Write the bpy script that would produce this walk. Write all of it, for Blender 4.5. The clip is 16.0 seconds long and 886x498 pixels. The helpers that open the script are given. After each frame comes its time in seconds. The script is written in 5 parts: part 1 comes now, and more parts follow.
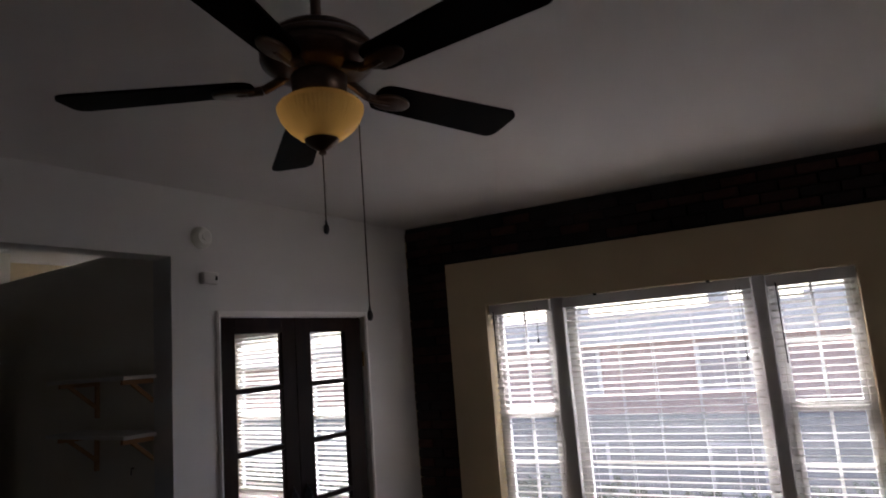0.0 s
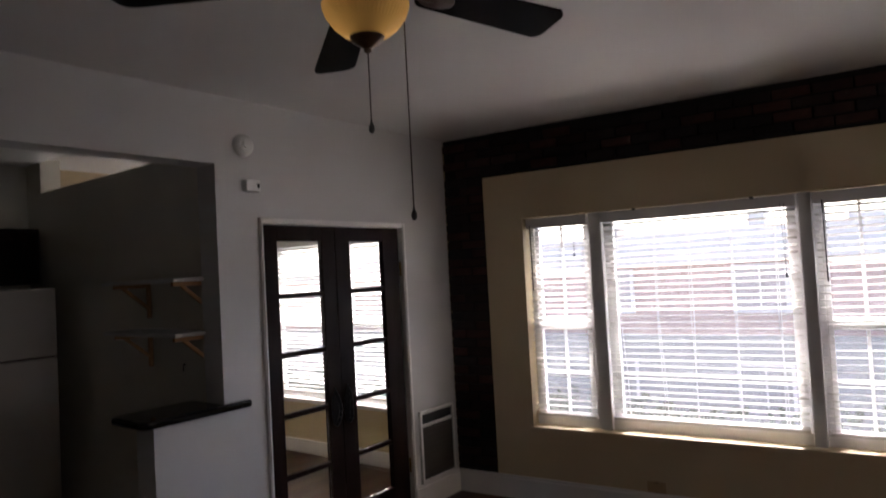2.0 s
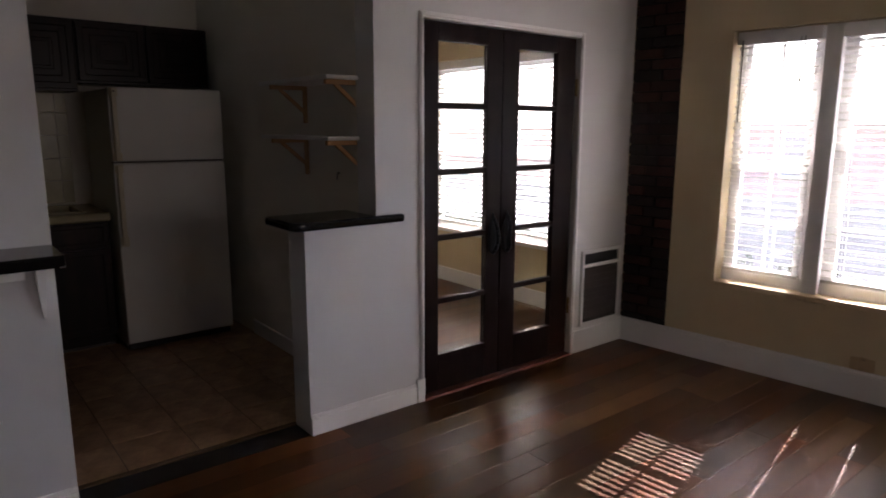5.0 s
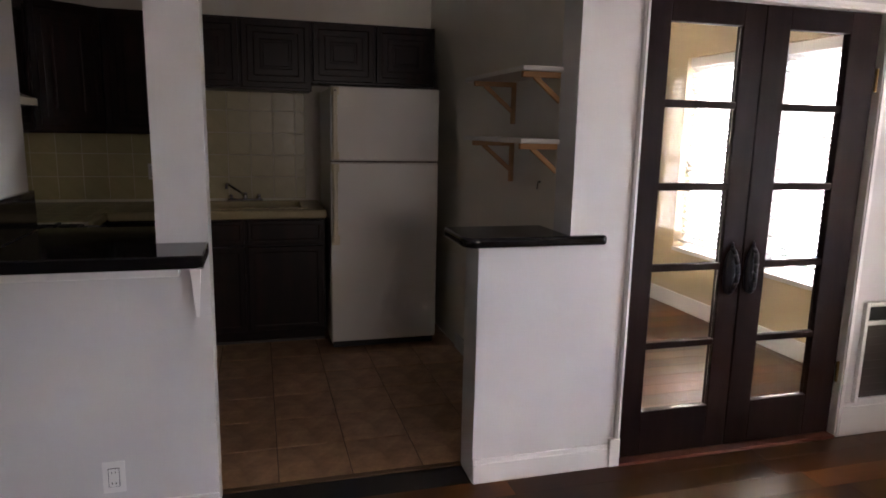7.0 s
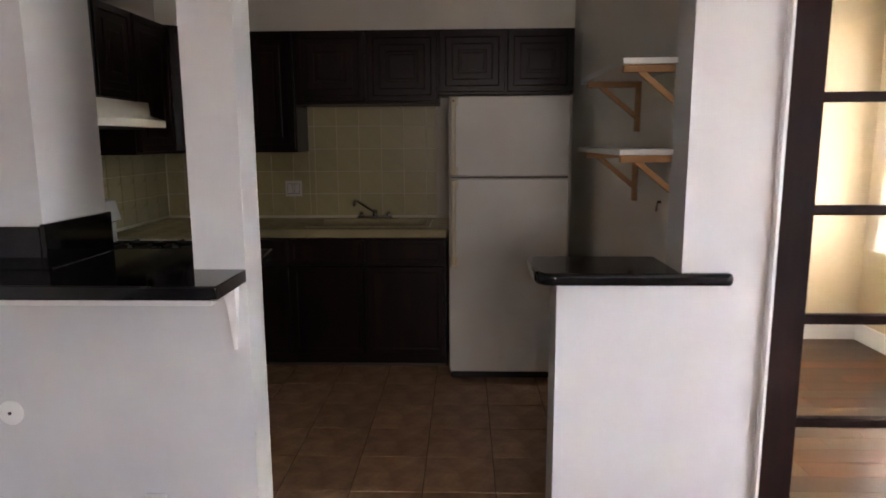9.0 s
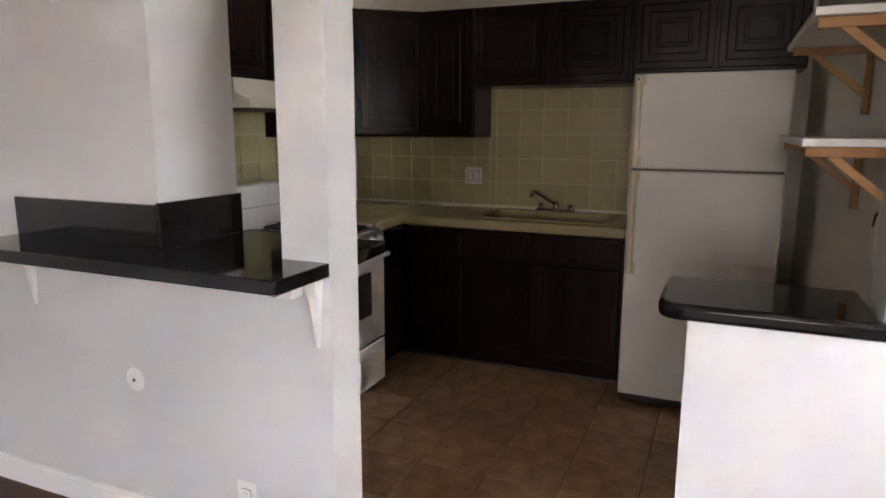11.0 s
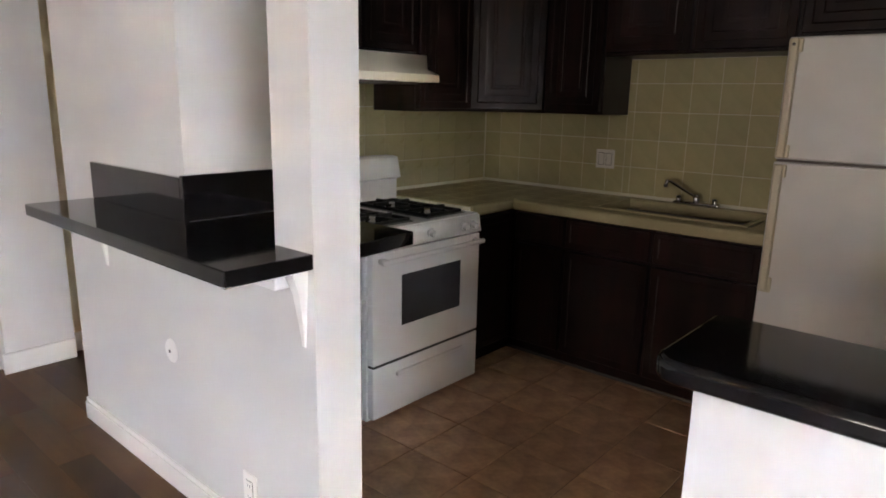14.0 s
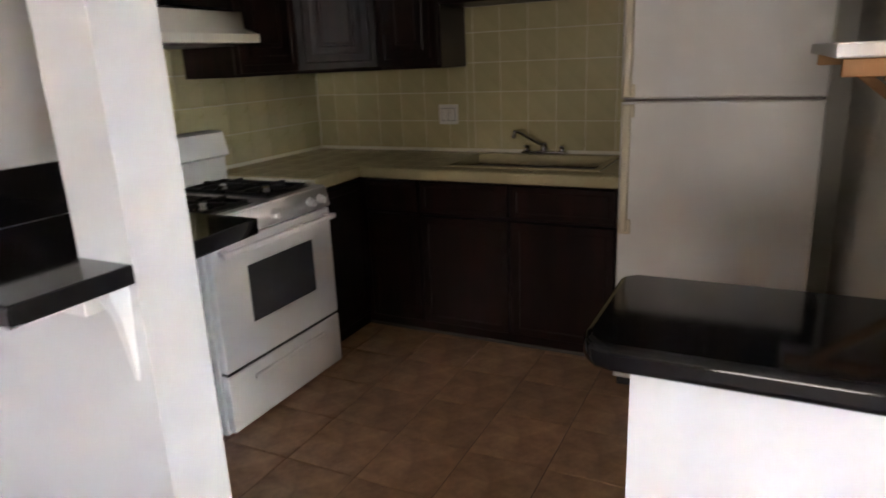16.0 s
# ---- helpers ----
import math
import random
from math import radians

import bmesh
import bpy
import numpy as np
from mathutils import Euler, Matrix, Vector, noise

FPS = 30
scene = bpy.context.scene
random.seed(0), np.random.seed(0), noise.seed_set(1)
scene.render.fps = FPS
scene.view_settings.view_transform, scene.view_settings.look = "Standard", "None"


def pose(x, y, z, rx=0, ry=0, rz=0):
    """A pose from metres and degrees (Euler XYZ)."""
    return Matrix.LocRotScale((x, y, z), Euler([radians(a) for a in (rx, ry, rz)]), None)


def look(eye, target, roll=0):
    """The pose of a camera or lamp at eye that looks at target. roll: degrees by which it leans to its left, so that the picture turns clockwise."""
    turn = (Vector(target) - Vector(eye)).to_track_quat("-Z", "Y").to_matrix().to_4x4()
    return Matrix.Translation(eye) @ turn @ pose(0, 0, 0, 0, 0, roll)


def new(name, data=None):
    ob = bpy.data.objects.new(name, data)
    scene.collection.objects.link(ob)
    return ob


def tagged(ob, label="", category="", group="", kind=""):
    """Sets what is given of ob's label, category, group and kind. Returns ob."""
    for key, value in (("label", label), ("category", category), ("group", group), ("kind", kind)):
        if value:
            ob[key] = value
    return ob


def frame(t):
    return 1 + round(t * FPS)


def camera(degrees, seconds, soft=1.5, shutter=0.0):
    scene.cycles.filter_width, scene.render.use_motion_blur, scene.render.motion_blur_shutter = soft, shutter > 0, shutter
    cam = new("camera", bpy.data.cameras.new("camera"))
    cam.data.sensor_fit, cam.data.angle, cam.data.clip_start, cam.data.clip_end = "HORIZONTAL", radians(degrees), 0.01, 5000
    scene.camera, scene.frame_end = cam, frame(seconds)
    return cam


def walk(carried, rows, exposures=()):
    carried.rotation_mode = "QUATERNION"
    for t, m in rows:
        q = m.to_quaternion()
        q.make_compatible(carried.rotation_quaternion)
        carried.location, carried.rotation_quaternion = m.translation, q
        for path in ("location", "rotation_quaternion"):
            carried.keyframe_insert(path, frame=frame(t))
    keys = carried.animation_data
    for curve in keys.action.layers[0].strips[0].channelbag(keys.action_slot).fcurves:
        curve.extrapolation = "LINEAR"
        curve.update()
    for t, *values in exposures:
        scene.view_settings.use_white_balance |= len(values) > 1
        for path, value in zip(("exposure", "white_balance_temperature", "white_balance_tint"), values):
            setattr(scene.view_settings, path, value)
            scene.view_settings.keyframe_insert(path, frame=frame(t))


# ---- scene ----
cam = camera(68.2, 16.0, soft=1.7, shutter=0.3)
PATH = [
    (0, (0.119, 0.415, 1.702), (-0.975, 2.06, 2.013), -4.4),
    (0.5, (0.11, 0.389, 1.719), (-1.041, 1.971, 2.135), -4.3),
    (1, (0.109, 0.366, 1.718), (-1.074, 1.917, 2.159), -4.1),
    (1.5, (0.106, 0.368, 1.703), (-1.1, 1.93, 2.025), -4.0),
    (2, (0.108, 0.389, 1.662), (-1.097, 1.984, 1.732), -3.1),
    (2.5, (0.101, 0.423, 1.626), (-1.073, 2.036, 1.479), -1.8),
    (3, (0.093, 0.448, 1.595), (-1.081, 2.033, 1.267), -1.7),
    (3.2, (0.089, 0.455, 1.58), (-1.096, 2.02, 1.197), -1.7),
    (5.3, (-0.268, 0.754, 1.458), (-1.885, 1.877, 1.102), -0.3),
    (5.5, (-0.282, 0.807, 1.46), (-1.957, 1.841, 1.107), -0.7),
    (6, (-0.329, 0.999, 1.468), (-2.141, 1.765, 1.107), 0.3),
    (6.5, (-0.389, 1.107, 1.451), (-2.252, 1.724, 1.066), -0.8),
    (7, (-0.536, 1.213, 1.44), (-2.429, 1.75, 1.084), 1.2),
    (7.5, (-0.652, 1.312, 1.453), (-2.559, 1.802, 1.104), -0.3),
    (8, (-0.727, 1.468, 1.444), (-2.678, 1.715, 1.084), 0.2),
    (8.5, (-0.779, 1.659, 1.46), (-2.753, 1.714, 1.143), 0.5),
    (9, (-0.875, 1.74, 1.444), (-2.847, 1.674, 1.119), -0.3),
    (9.5, (-1.042, 1.789, 1.449), (-3.004, 1.573, 1.131), 0.0),
    (10, (-1.138, 1.859, 1.443), (-3.087, 1.539, 1.125), -0.9),
    (10.2, (-1.179, 1.911, 1.438), (-3.098, 1.458, 1.105), -0.8),
    (12.3, (-1.562, 2.196, 1.434), (-3.317, 1.308, 1.068), 0.2),
    (12.5, (-1.618, 2.195, 1.436), (-3.366, 1.293, 1.078), -0.2),
    (13, (-1.714, 2.227, 1.436), (-3.402, 1.226, 1.052), -0.2),
    (13.5, (-1.826, 2.31, 1.448), (-3.373, 1.113, 1.034), 1.5),
    (14, (-1.888, 2.371, 1.439), (-3.36, 1.092, 0.995), 1.2),
    (14.5, (-1.922, 2.396, 1.427), (-3.348, 1.095, 0.906), 0.2),
    (15, (-1.945, 2.406, 1.403), (-3.337, 1.106, 0.793), -0.5),
    (15.5, (-2.0, 2.327, 1.395), (-3.5, 1.15, 0.792), -0.2),
    (16, (-2.057, 2.18, 1.414), (-3.771, 1.311, 0.861), -2.5),
]
EXPOSURES = [(0, 1.85, 6250, 21), (1.5, 2.32, 6300, 21), (2.5, 2.4, 6350, 22), (3.0, 2.28, 6350, 22), (5.5, 3.4, 6450, 23), (7.0, 4.27, 6450, 22), (9.0, 5.02, 6450, 19), (12.5, 5.76, 6400, 15), (16, 5.76, 6400, 15)]
walk(cam, [(t, look(eye, target, roll)) for t, eye, target, roll in PATH], EXPOSURES)

# ---- light ----
world = bpy.data.worlds.new("daylight")
scene.world = world
world.use_nodes = True
_wn = world.node_tree.nodes
_sky = _wn.new("ShaderNodeTexSky")
_sky.sky_type = 'NISHITA'
_sky.sun_disc = False
_sky.sun_elevation = radians(43.5)
_sky.sun_rotation = math.atan2(-0.2, 1.0)
world.node_tree.links.new(_sky.outputs[0], _wn["Background"].inputs[0])
_wn["Background"].inputs[1].default_value = 0.15
sun = new("sun", bpy.data.lights.new("sun", 'SUN'))
sun.data.energy = 5.0
sun.data.angle = radians(0.35)
sun.data.color = (1.0, 0.95, 0.87)
sun.matrix_world = look((0, 0, 0), (0.2, -1.0, -0.97))


# fill lamp added out of view behind the walker, to brighten walls and kitchen
side = new("side_fill_light", bpy.data.lights.new("side_fill_light", 'AREA'))
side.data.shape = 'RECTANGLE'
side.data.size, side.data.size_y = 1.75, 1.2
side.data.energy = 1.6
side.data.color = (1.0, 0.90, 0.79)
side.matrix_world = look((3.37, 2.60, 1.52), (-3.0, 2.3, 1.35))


# ---- materials ----
def rgb(c):
    return (c[0], c[1], c[2], 1.0)


def mat(name, base, rough=0.5, metal=0.0, vary=0.12, scale=6.0, fine=90.0, bump=0.05, spec=0.5,
        coat=0.0, tint=None, stretch=(1, 1, 1), random_object=0.0, rough_vary=0.1):
    m = bpy.data.materials.new(name)
    m.use_nodes = True
    nt = m.node_tree
    n, l = nt.nodes, nt.links
    b = n["Principled BSDF"]
    b.inputs["Metallic"].default_value = metal
    b.inputs["Specular IOR Level"].default_value = spec
    b.inputs["Coat Weight"].default_value = coat
    tc = n.new("ShaderNodeTexCoord")
    mp = n.new("ShaderNodeMapping")
    mp.inputs["Scale"].default_value = stretch
    l.new(tc.outputs["Object"], mp.inputs[0])
    big = n.new("ShaderNodeTexNoise")
    big.inputs["Scale"].default_value = scale
    big.inputs["Detail"].default_value = 6
    small = n.new("ShaderNodeTexNoise")
    small.inputs["Scale"].default_value = fine
    small.inputs["Detail"].default_value = 3
    l.new(mp.outputs[0], big.inputs["Vector"])
    l.new(mp.outputs[0], small.inputs["Vector"])
    dark = tuple(c * (1 - vary) for c in base) if tint is None else tint
    ramp = n.new("ShaderNodeValToRGB")
    ramp.color_ramp.elements[0].position, ramp.color_ramp.elements[1].position = 0.3, 0.7
    ramp.color_ramp.elements[0].color, ramp.color_ramp.elements[1].color = rgb(dark), rgb(base)
    l.new(big.outputs["Fac"], ramp.inputs[0])
    hsv = n.new("ShaderNodeHueSaturation")
    mr = n.new("ShaderNodeMapRange")
    mr.inputs["To Min"].default_value, mr.inputs["To Max"].default_value = 1 - vary * 0.6, 1 + vary * 0.6
    l.new(small.outputs["Fac"], mr.inputs["Value"])
    l.new(ramp.outputs[0], hsv.inputs["Color"])
    if random_object:
        oi = n.new("ShaderNodeObjectInfo")
        r2 = n.new("ShaderNodeMapRange")
        r2.inputs["To Min"].default_value, r2.inputs["To Max"].default_value = 1 - random_object, 1 + random_object
        l.new(oi.outputs["Random"], r2.inputs["Value"])
        mul = n.new("ShaderNodeMath")
        mul.operation = 'MULTIPLY'
        l.new(mr.outputs[0], mul.inputs[0])
        l.new(r2.outputs[0], mul.inputs[1])
        l.new(mul.outputs[0], hsv.inputs["Value"])
    else:
        l.new(mr.outputs[0], hsv.inputs["Value"])
    l.new(hsv.outputs[0], b.inputs["Base Color"])
    rr = n.new("ShaderNodeMapRange")
    rr.inputs["To Min"].default_value = max(0.02, rough - rough_vary)
    rr.inputs["To Max"].default_value = min(1, rough + rough_vary)
    l.new(big.outputs["Fac"], rr.inputs["Value"])
    l.new(rr.outputs[0], b.inputs["Roughness"])
    if bump:
        bp = n.new("ShaderNodeBump")
        bp.inputs["Strength"].default_value = bump
        bp.inputs["Distance"].default_value = 0.01
        l.new(small.outputs["Fac"], bp.inputs["Height"])
        l.new(bp.outputs[0], b.inputs["Normal"])
    return m


def wood_mat(name, tones, axis, rough, streak=14.0, coat=0.0, bump=0.06, value=0.3, spec=0.5, cloud=0.3, hue=0.0):
    """Wood with long streaks along one axis; every piece takes its own stretch of grain and tone."""
    m = bpy.data.materials.new(name)
    m.use_nodes = True
    nt = m.node_tree
    n, l = nt.nodes, nt.links
    b = n["Principled BSDF"]
    b.inputs["Specular IOR Level"].default_value = spec
    b.inputs["Coat Weight"].default_value = coat
    b.inputs["Coat Roughness"].default_value = 0.2
    tc = n.new("ShaderNodeTexCoord")
    oi = n.new("ShaderNodeObjectInfo")
    add = n.new("ShaderNodeVectorMath")
    add.operation = 'ADD'
    sc = n.new("ShaderNodeVectorMath")
    sc.operation = 'SCALE'
    sc.inputs[3].default_value = 37.0
    comb = n.new("ShaderNodeCombineXYZ")
    for k in range(3):
        l.new(oi.outputs["Random"], comb.inputs[k])
    l.new(comb.outputs[0], sc.inputs[0])
    l.new(tc.outputs["Object"], add.inputs[0])
    l.new(sc.outputs[0], add.inputs[1])
    mp = n.new("ShaderNodeMapping")
    s = [streak, streak, streak]
    s[axis] = streak * 0.09
    mp.inputs["Scale"].default_value = s
    l.new(add.outputs[0], mp.inputs[0])
    grain = n.new("ShaderNodeTexNoise")
    grain.inputs["Scale"].default_value = 1.0
    grain.inputs["Detail"].default_value = 4
    grain.inputs["Roughness"].default_value = 0.5
    grain.inputs["Distortion"].default_value = 0.25
    l.new(mp.outputs[0], grain.inputs["Vector"])
    patch = n.new("ShaderNodeTexNoise")
    patch.inputs["Scale"].default_value = 4.5
    patch.inputs["Detail"].default_value = 3
    l.new(add.outputs[0], patch.inputs["Vector"])
    mixf = n.new("ShaderNodeMath")
    mixf.operation = 'MULTIPLY_ADD'
    mixf.inputs[1].default_value = 1.05 - cloud
    l.new(grain.outputs["Fac"], mixf.inputs[0])
    half = n.new("ShaderNodeMath")
    half.operation = 'MULTIPLY'
    half.inputs[1].default_value = cloud
    l.new(patch.outputs["Fac"], half.inputs[0])
    l.new(half.outputs[0], mixf.inputs[2])
    ramp = n.new("ShaderNodeValToRGB")
    el = ramp.color_ramp.elements
    el[0].position, el[1].position = 0.25, 0.80
    el[0].color, el[1].color = rgb(tones[0]), rgb(tones[-1])
    if len(tones) > 2:
        e = el.new(0.5)
        e.color = rgb(tones[1])
    l.new(mixf.outputs[0], ramp.inputs[0])
    hsv = n.new("ShaderNodeHueSaturation")
    r2 = n.new("ShaderNodeMapRange")
    r2.inputs["To Min"].default_value, r2.inputs["To Max"].default_value = 1 - value, 1 + value
    l.new(oi.outputs["Random"], r2.inputs["Value"])
    l.new(r2.outputs[0], hsv.inputs["Value"])
    l.new(ramp.outputs[0], hsv.inputs["Color"])
    if hue:
        wn = n.new("ShaderNodeTexWhiteNoise")
        wn.noise_dimensions = '1D'
        l.new(oi.outputs["Random"], wn.inputs["W"])
        r3 = n.new("ShaderNodeMapRange")
        r3.inputs["To Min"].default_value, r3.inputs["To Max"].default_value = 0.5 - hue, 0.5 + hue
        l.new(wn.outputs["Value"], r3.inputs["Value"])
        l.new(r3.outputs[0], hsv.inputs["Hue"])
        r4 = n.new("ShaderNodeMapRange")
        r4.inputs["To Min"].default_value, r4.inputs["To Max"].default_value = 1.2, 0.95
        l.new(wn.outputs["Value"], r4.inputs["Value"])
        l.new(r4.outputs[0], hsv.inputs["Saturation"])
    l.new(hsv.outputs[0], b.inputs["Base Color"])
    rr = n.new("ShaderNodeMapRange")
    rr.inputs["To Min"].default_value, rr.inputs["To Max"].default_value = rough - 0.06, rough + 0.1
    l.new(grain.outputs["Fac"], rr.inputs["Value"])
    l.new(rr.outputs[0], b.inputs["Roughness"])
    bp = n.new("ShaderNodeBump")
    bp.inputs["Strength"].default_value = bump
    bp.inputs["Distance"].default_value = 0.005
    l.new(grain.outputs["Fac"], bp.inputs["Height"])
    l.new(bp.outputs[0], b.inputs["Normal"])
    return m


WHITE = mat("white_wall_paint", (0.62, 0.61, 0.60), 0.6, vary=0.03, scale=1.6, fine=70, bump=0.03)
KWALL = mat("kitchen_wall_paint", (0.82, 0.78, 0.69), 0.55, vary=0.04, scale=1.6, fine=140, bump=0.06)
TAN = mat("tan_wall_paint", (0.60, 0.49, 0.31), 0.6, vary=0.05, scale=1.8, fine=120, bump=0.06)
# kitchen ceiling toned lighter than CEIL to send more light round the kitchen
KCEIL = mat("lifted_kitchen_ceiling_paint", (0.84, 0.83, 0.80), 0.7, vary=0.03, scale=2.0, fine=160, bump=0.06)
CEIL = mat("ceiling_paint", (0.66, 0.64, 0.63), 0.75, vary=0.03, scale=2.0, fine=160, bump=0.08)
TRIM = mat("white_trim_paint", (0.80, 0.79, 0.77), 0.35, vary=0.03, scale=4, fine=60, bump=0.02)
VINYL = mat("white_window_vinyl", (0.80, 0.80, 0.80), 0.35, vary=0.02, scale=4, fine=60, bump=0.01)

PLANK = wood_mat("dark_laminate_plank", ((0.050, 0.021, 0.010), (0.080, 0.036, 0.017), (0.122, 0.058, 0.026)), 1, 0.32, value=0.5, streak=16.0, bump=0.006, spec=0.22, cloud=0.45, hue=0.014)
DOORWOOD = wood_mat("espresso_door_wood", ((0.008, 0.004, 0.0035), (0.020, 0.009, 0.007)), 2, 0.45, streak=22, value=0.1, spec=0.08)
CABWOOD = wood_mat("dark_cabinet_wood", ((0.007, 0.004, 0.004), (0.011, 0.006, 0.005), (0.026, 0.009, 0.007)), 2, 0.30, streak=16, value=0.2, spec=0.2, cloud=0.45)
PINE = wood_mat("raw_pine_wood", ((0.40, 0.20, 0.08), (0.58, 0.34, 0.16)), 1, 0.6, streak=24, value=0.1)
REDWOOD = wood_mat("reddish_threshold_wood", ((0.07, 0.016, 0.010), (0.16, 0.05, 0.03)), 1, 0.3, streak=22, value=0.1)
GRANITE = mat("black_granite", (0.008, 0.008, 0.009), 0.07, vary=0.6, scale=60, fine=320, bump=0.0, rough_vary=0.03, spec=0.5)
BRICK = mat("dark_red_brick", (0.050, 0.016, 0.011), 0.8, vary=0.5, scale=22, fine=130, bump=0.5, random_object=0.6)
BRICKDARK = mat("charred_brick", (0.018, 0.010, 0.009), 0.8, vary=0.5, scale=22, fine=130, bump=0.5, random_object=0.5)
MORTAR = mat("dark_mortar", (0.014, 0.010, 0.009), 0.95, vary=0.4, scale=20, fine=160, bump=0.5)
FTILE = mat("brown_floor_tile", (0.52, 0.315, 0.18), 0.42, vary=0.5, scale=9, fine=45, bump=0.05, tint=(0.27, 0.145, 0.08), random_object=0.12)
GROUT = mat("floor_grout", (0.16, 0.10, 0.066), 0.9, vary=0.2, scale=10, fine=120, bump=0.2)
WTILE = mat("olive_wall_tile", (0.44, 0.395, 0.215), 0.3, vary=0.1, scale=8, fine=40, bump=0.01, random_object=0.06)
WGROUT = mat("pale_wall_grout", (0.74, 0.72, 0.58), 0.8, vary=0.1, scale=10, fine=120, bump=0.1)
CTILE = mat("olive_counter_tile", (0.50, 0.44, 0.26), 0.2, vary=0.1, scale=8, fine=40, bump=0.01, random_object=0.05)
ENAMEL = mat("white_enamel", (0.80, 0.80, 0.80), 0.22, vary=0.03, scale=3, fine=40, bump=0.0, rough_vary=0.05)
FRIDGE = mat("fridge_textured_white", (0.78, 0.765, 0.73), 0.38, vary=0.04, scale=3, fine=220, bump=0.12)
CREAM = mat("yellowed_plastic", (0.70, 0.63, 0.47), 0.4, vary=0.08, scale=6, fine=60, bump=0.01)
HOODM = mat("almond_enamel", (0.82, 0.77, 0.65), 0.3, vary=0.04, scale=4, fine=50, bump=0.0)
IRON = mat("black_cast_iron", (0.012, 0.012, 0.013), 0.5, vary=0.3, scale=14, fine=160, bump=0.2)
BLACKIRON = mat("wrought_iron", (0.012, 0.011, 0.012), 0.55, metal=0.2, vary=0.3, scale=14, fine=120, bump=0.2)
BRONZE = mat("brushed_bronze", (0.15, 0.105, 0.08), 0.32, metal=0.9, vary=0.25, scale=10, fine=120, bump=0.05)
BRASS = mat("worn_brass", (0.34, 0.23, 0.10), 0.35, metal=1.0, vary=0.2, scale=20, fine=150, bump=0.05)
CHROME = mat("chrome", (0.62, 0.62, 0.63), 0.14, metal=1.0, vary=0.05, scale=20, fine=80, bump=0.0, rough_vary=0.04)
BLADE = wood_mat("dark_fan_blade_wood", ((0.003, 0.002, 0.002), (0.008, 0.005, 0.004)), 0, 0.6, streak=18, value=0.1, spec=0.03)
OVENGLASS = mat("dark_oven_glass", (0.06, 0.06, 0.062), 0.08, vary=0.1, scale=6, fine=60, bump=0.0, rough_vary=0.03)
GRILLE = mat("heater_grille_metal", (0.10, 0.085, 0.075), 0.5, metal=0.4, vary=0.15, scale=8, fine=80, bump=0.03)
BLACKPL = mat("black_plastic", (0.012, 0.012, 0.012), 0.4, vary=0.2, scale=12, fine=90, bump=0.02)
PLATE = mat("white_plastic_plate", (0.78, 0.77, 0.74), 0.35, vary=0.03, scale=10, fine=80, bump=0.0)
BEIGE = mat("beige_plastic_plate", (0.42, 0.30, 0.17), 0.4, vary=0.05, scale=10, fine=80, bump=0.0)
SLOT = mat("dark_slot", (0.03, 0.03, 0.03), 0.6, vary=0.1, bump=0.0)
# ground paled on purpose to throw more light up through the window
BOUNCE_YARD = mat("bounce_concrete_yard", (0.46, 0.44, 0.41), 0.9, vary=0.3, scale=2, fine=60, bump=0.3)
FACADE = mat("facade_brick", (0.36, 0.235, 0.205), 0.9, vary=0.25, scale=3, fine=25, bump=0.2)
ROOF = mat("pale_grey_roof", (0.40, 0.38, 0.36), 0.8, vary=0.2, scale=2, fine=20, bump=0.2)
CONC = mat("pale_concrete", (0.42, 0.39, 0.36), 0.9, vary=0.15, scale=2, fine=40, bump=0.2)
# far glass and frames toned near the brick: glare haze put into colour
DARKGLASS = mat("far_window_glass", (0.22, 0.19, 0.19), 0.3, vary=0.1, scale=2, fine=20, bump=0.0)
FACFRAME = mat("hazed_far_window_frame", (0.46, 0.42, 0.41), 0.8, vary=0.1, scale=2, fine=20, bump=0.0)
PLINTH = mat("grey_render", (0.22, 0.21, 0.20), 0.9, vary=0.2, scale=3, fine=25, bump=0.2)
HEDGE = mat("hedge_leaf", (0.06, 0.075, 0.045), 0.7, vary=0.5, scale=9, fine=60, bump=0.3)


def glass_mat(name="clear_glass", veil=0.0):
    m = bpy.data.materials.new(name)
    m.use_nodes = True
    b = m.node_tree.nodes["Principled BSDF"]
    b.inputs["Base Color"].default_value = (0.97, 0.98, 0.97, 1)
    b.inputs["Roughness"].default_value = 0.0
    b.inputs["Transmission Weight"].default_value = 1.0
    b.inputs["IOR"].default_value = 1.45
    # translucent white mixed into the pane as a stand-in for window glare
    if veil:
        n, l = m.node_tree.nodes, m.node_tree.links
        tr = n.new("ShaderNodeBsdfTranslucent")
        tr.inputs[0].default_value = (0.9, 0.88, 0.86, 1)
        tex = n.new("ShaderNodeTexNoise")
        tex.inputs["Scale"].default_value = 3.0
        rng = n.new("ShaderNodeMapRange")
        rng.inputs[3].default_value, rng.inputs[4].default_value = veil * 0.6, veil * 1.4
        mx = n.new("ShaderNodeMixShader")
        l.new(tex.outputs["Fac"], rng.inputs[0])
        l.new(rng.outputs[0], mx.inputs[0])
        l.new(b.outputs[0], mx.inputs[1])
        l.new(tr.outputs[0], mx.inputs[2])
        l.new(mx.outputs[0], n["Material Output"].inputs[0])
    return m


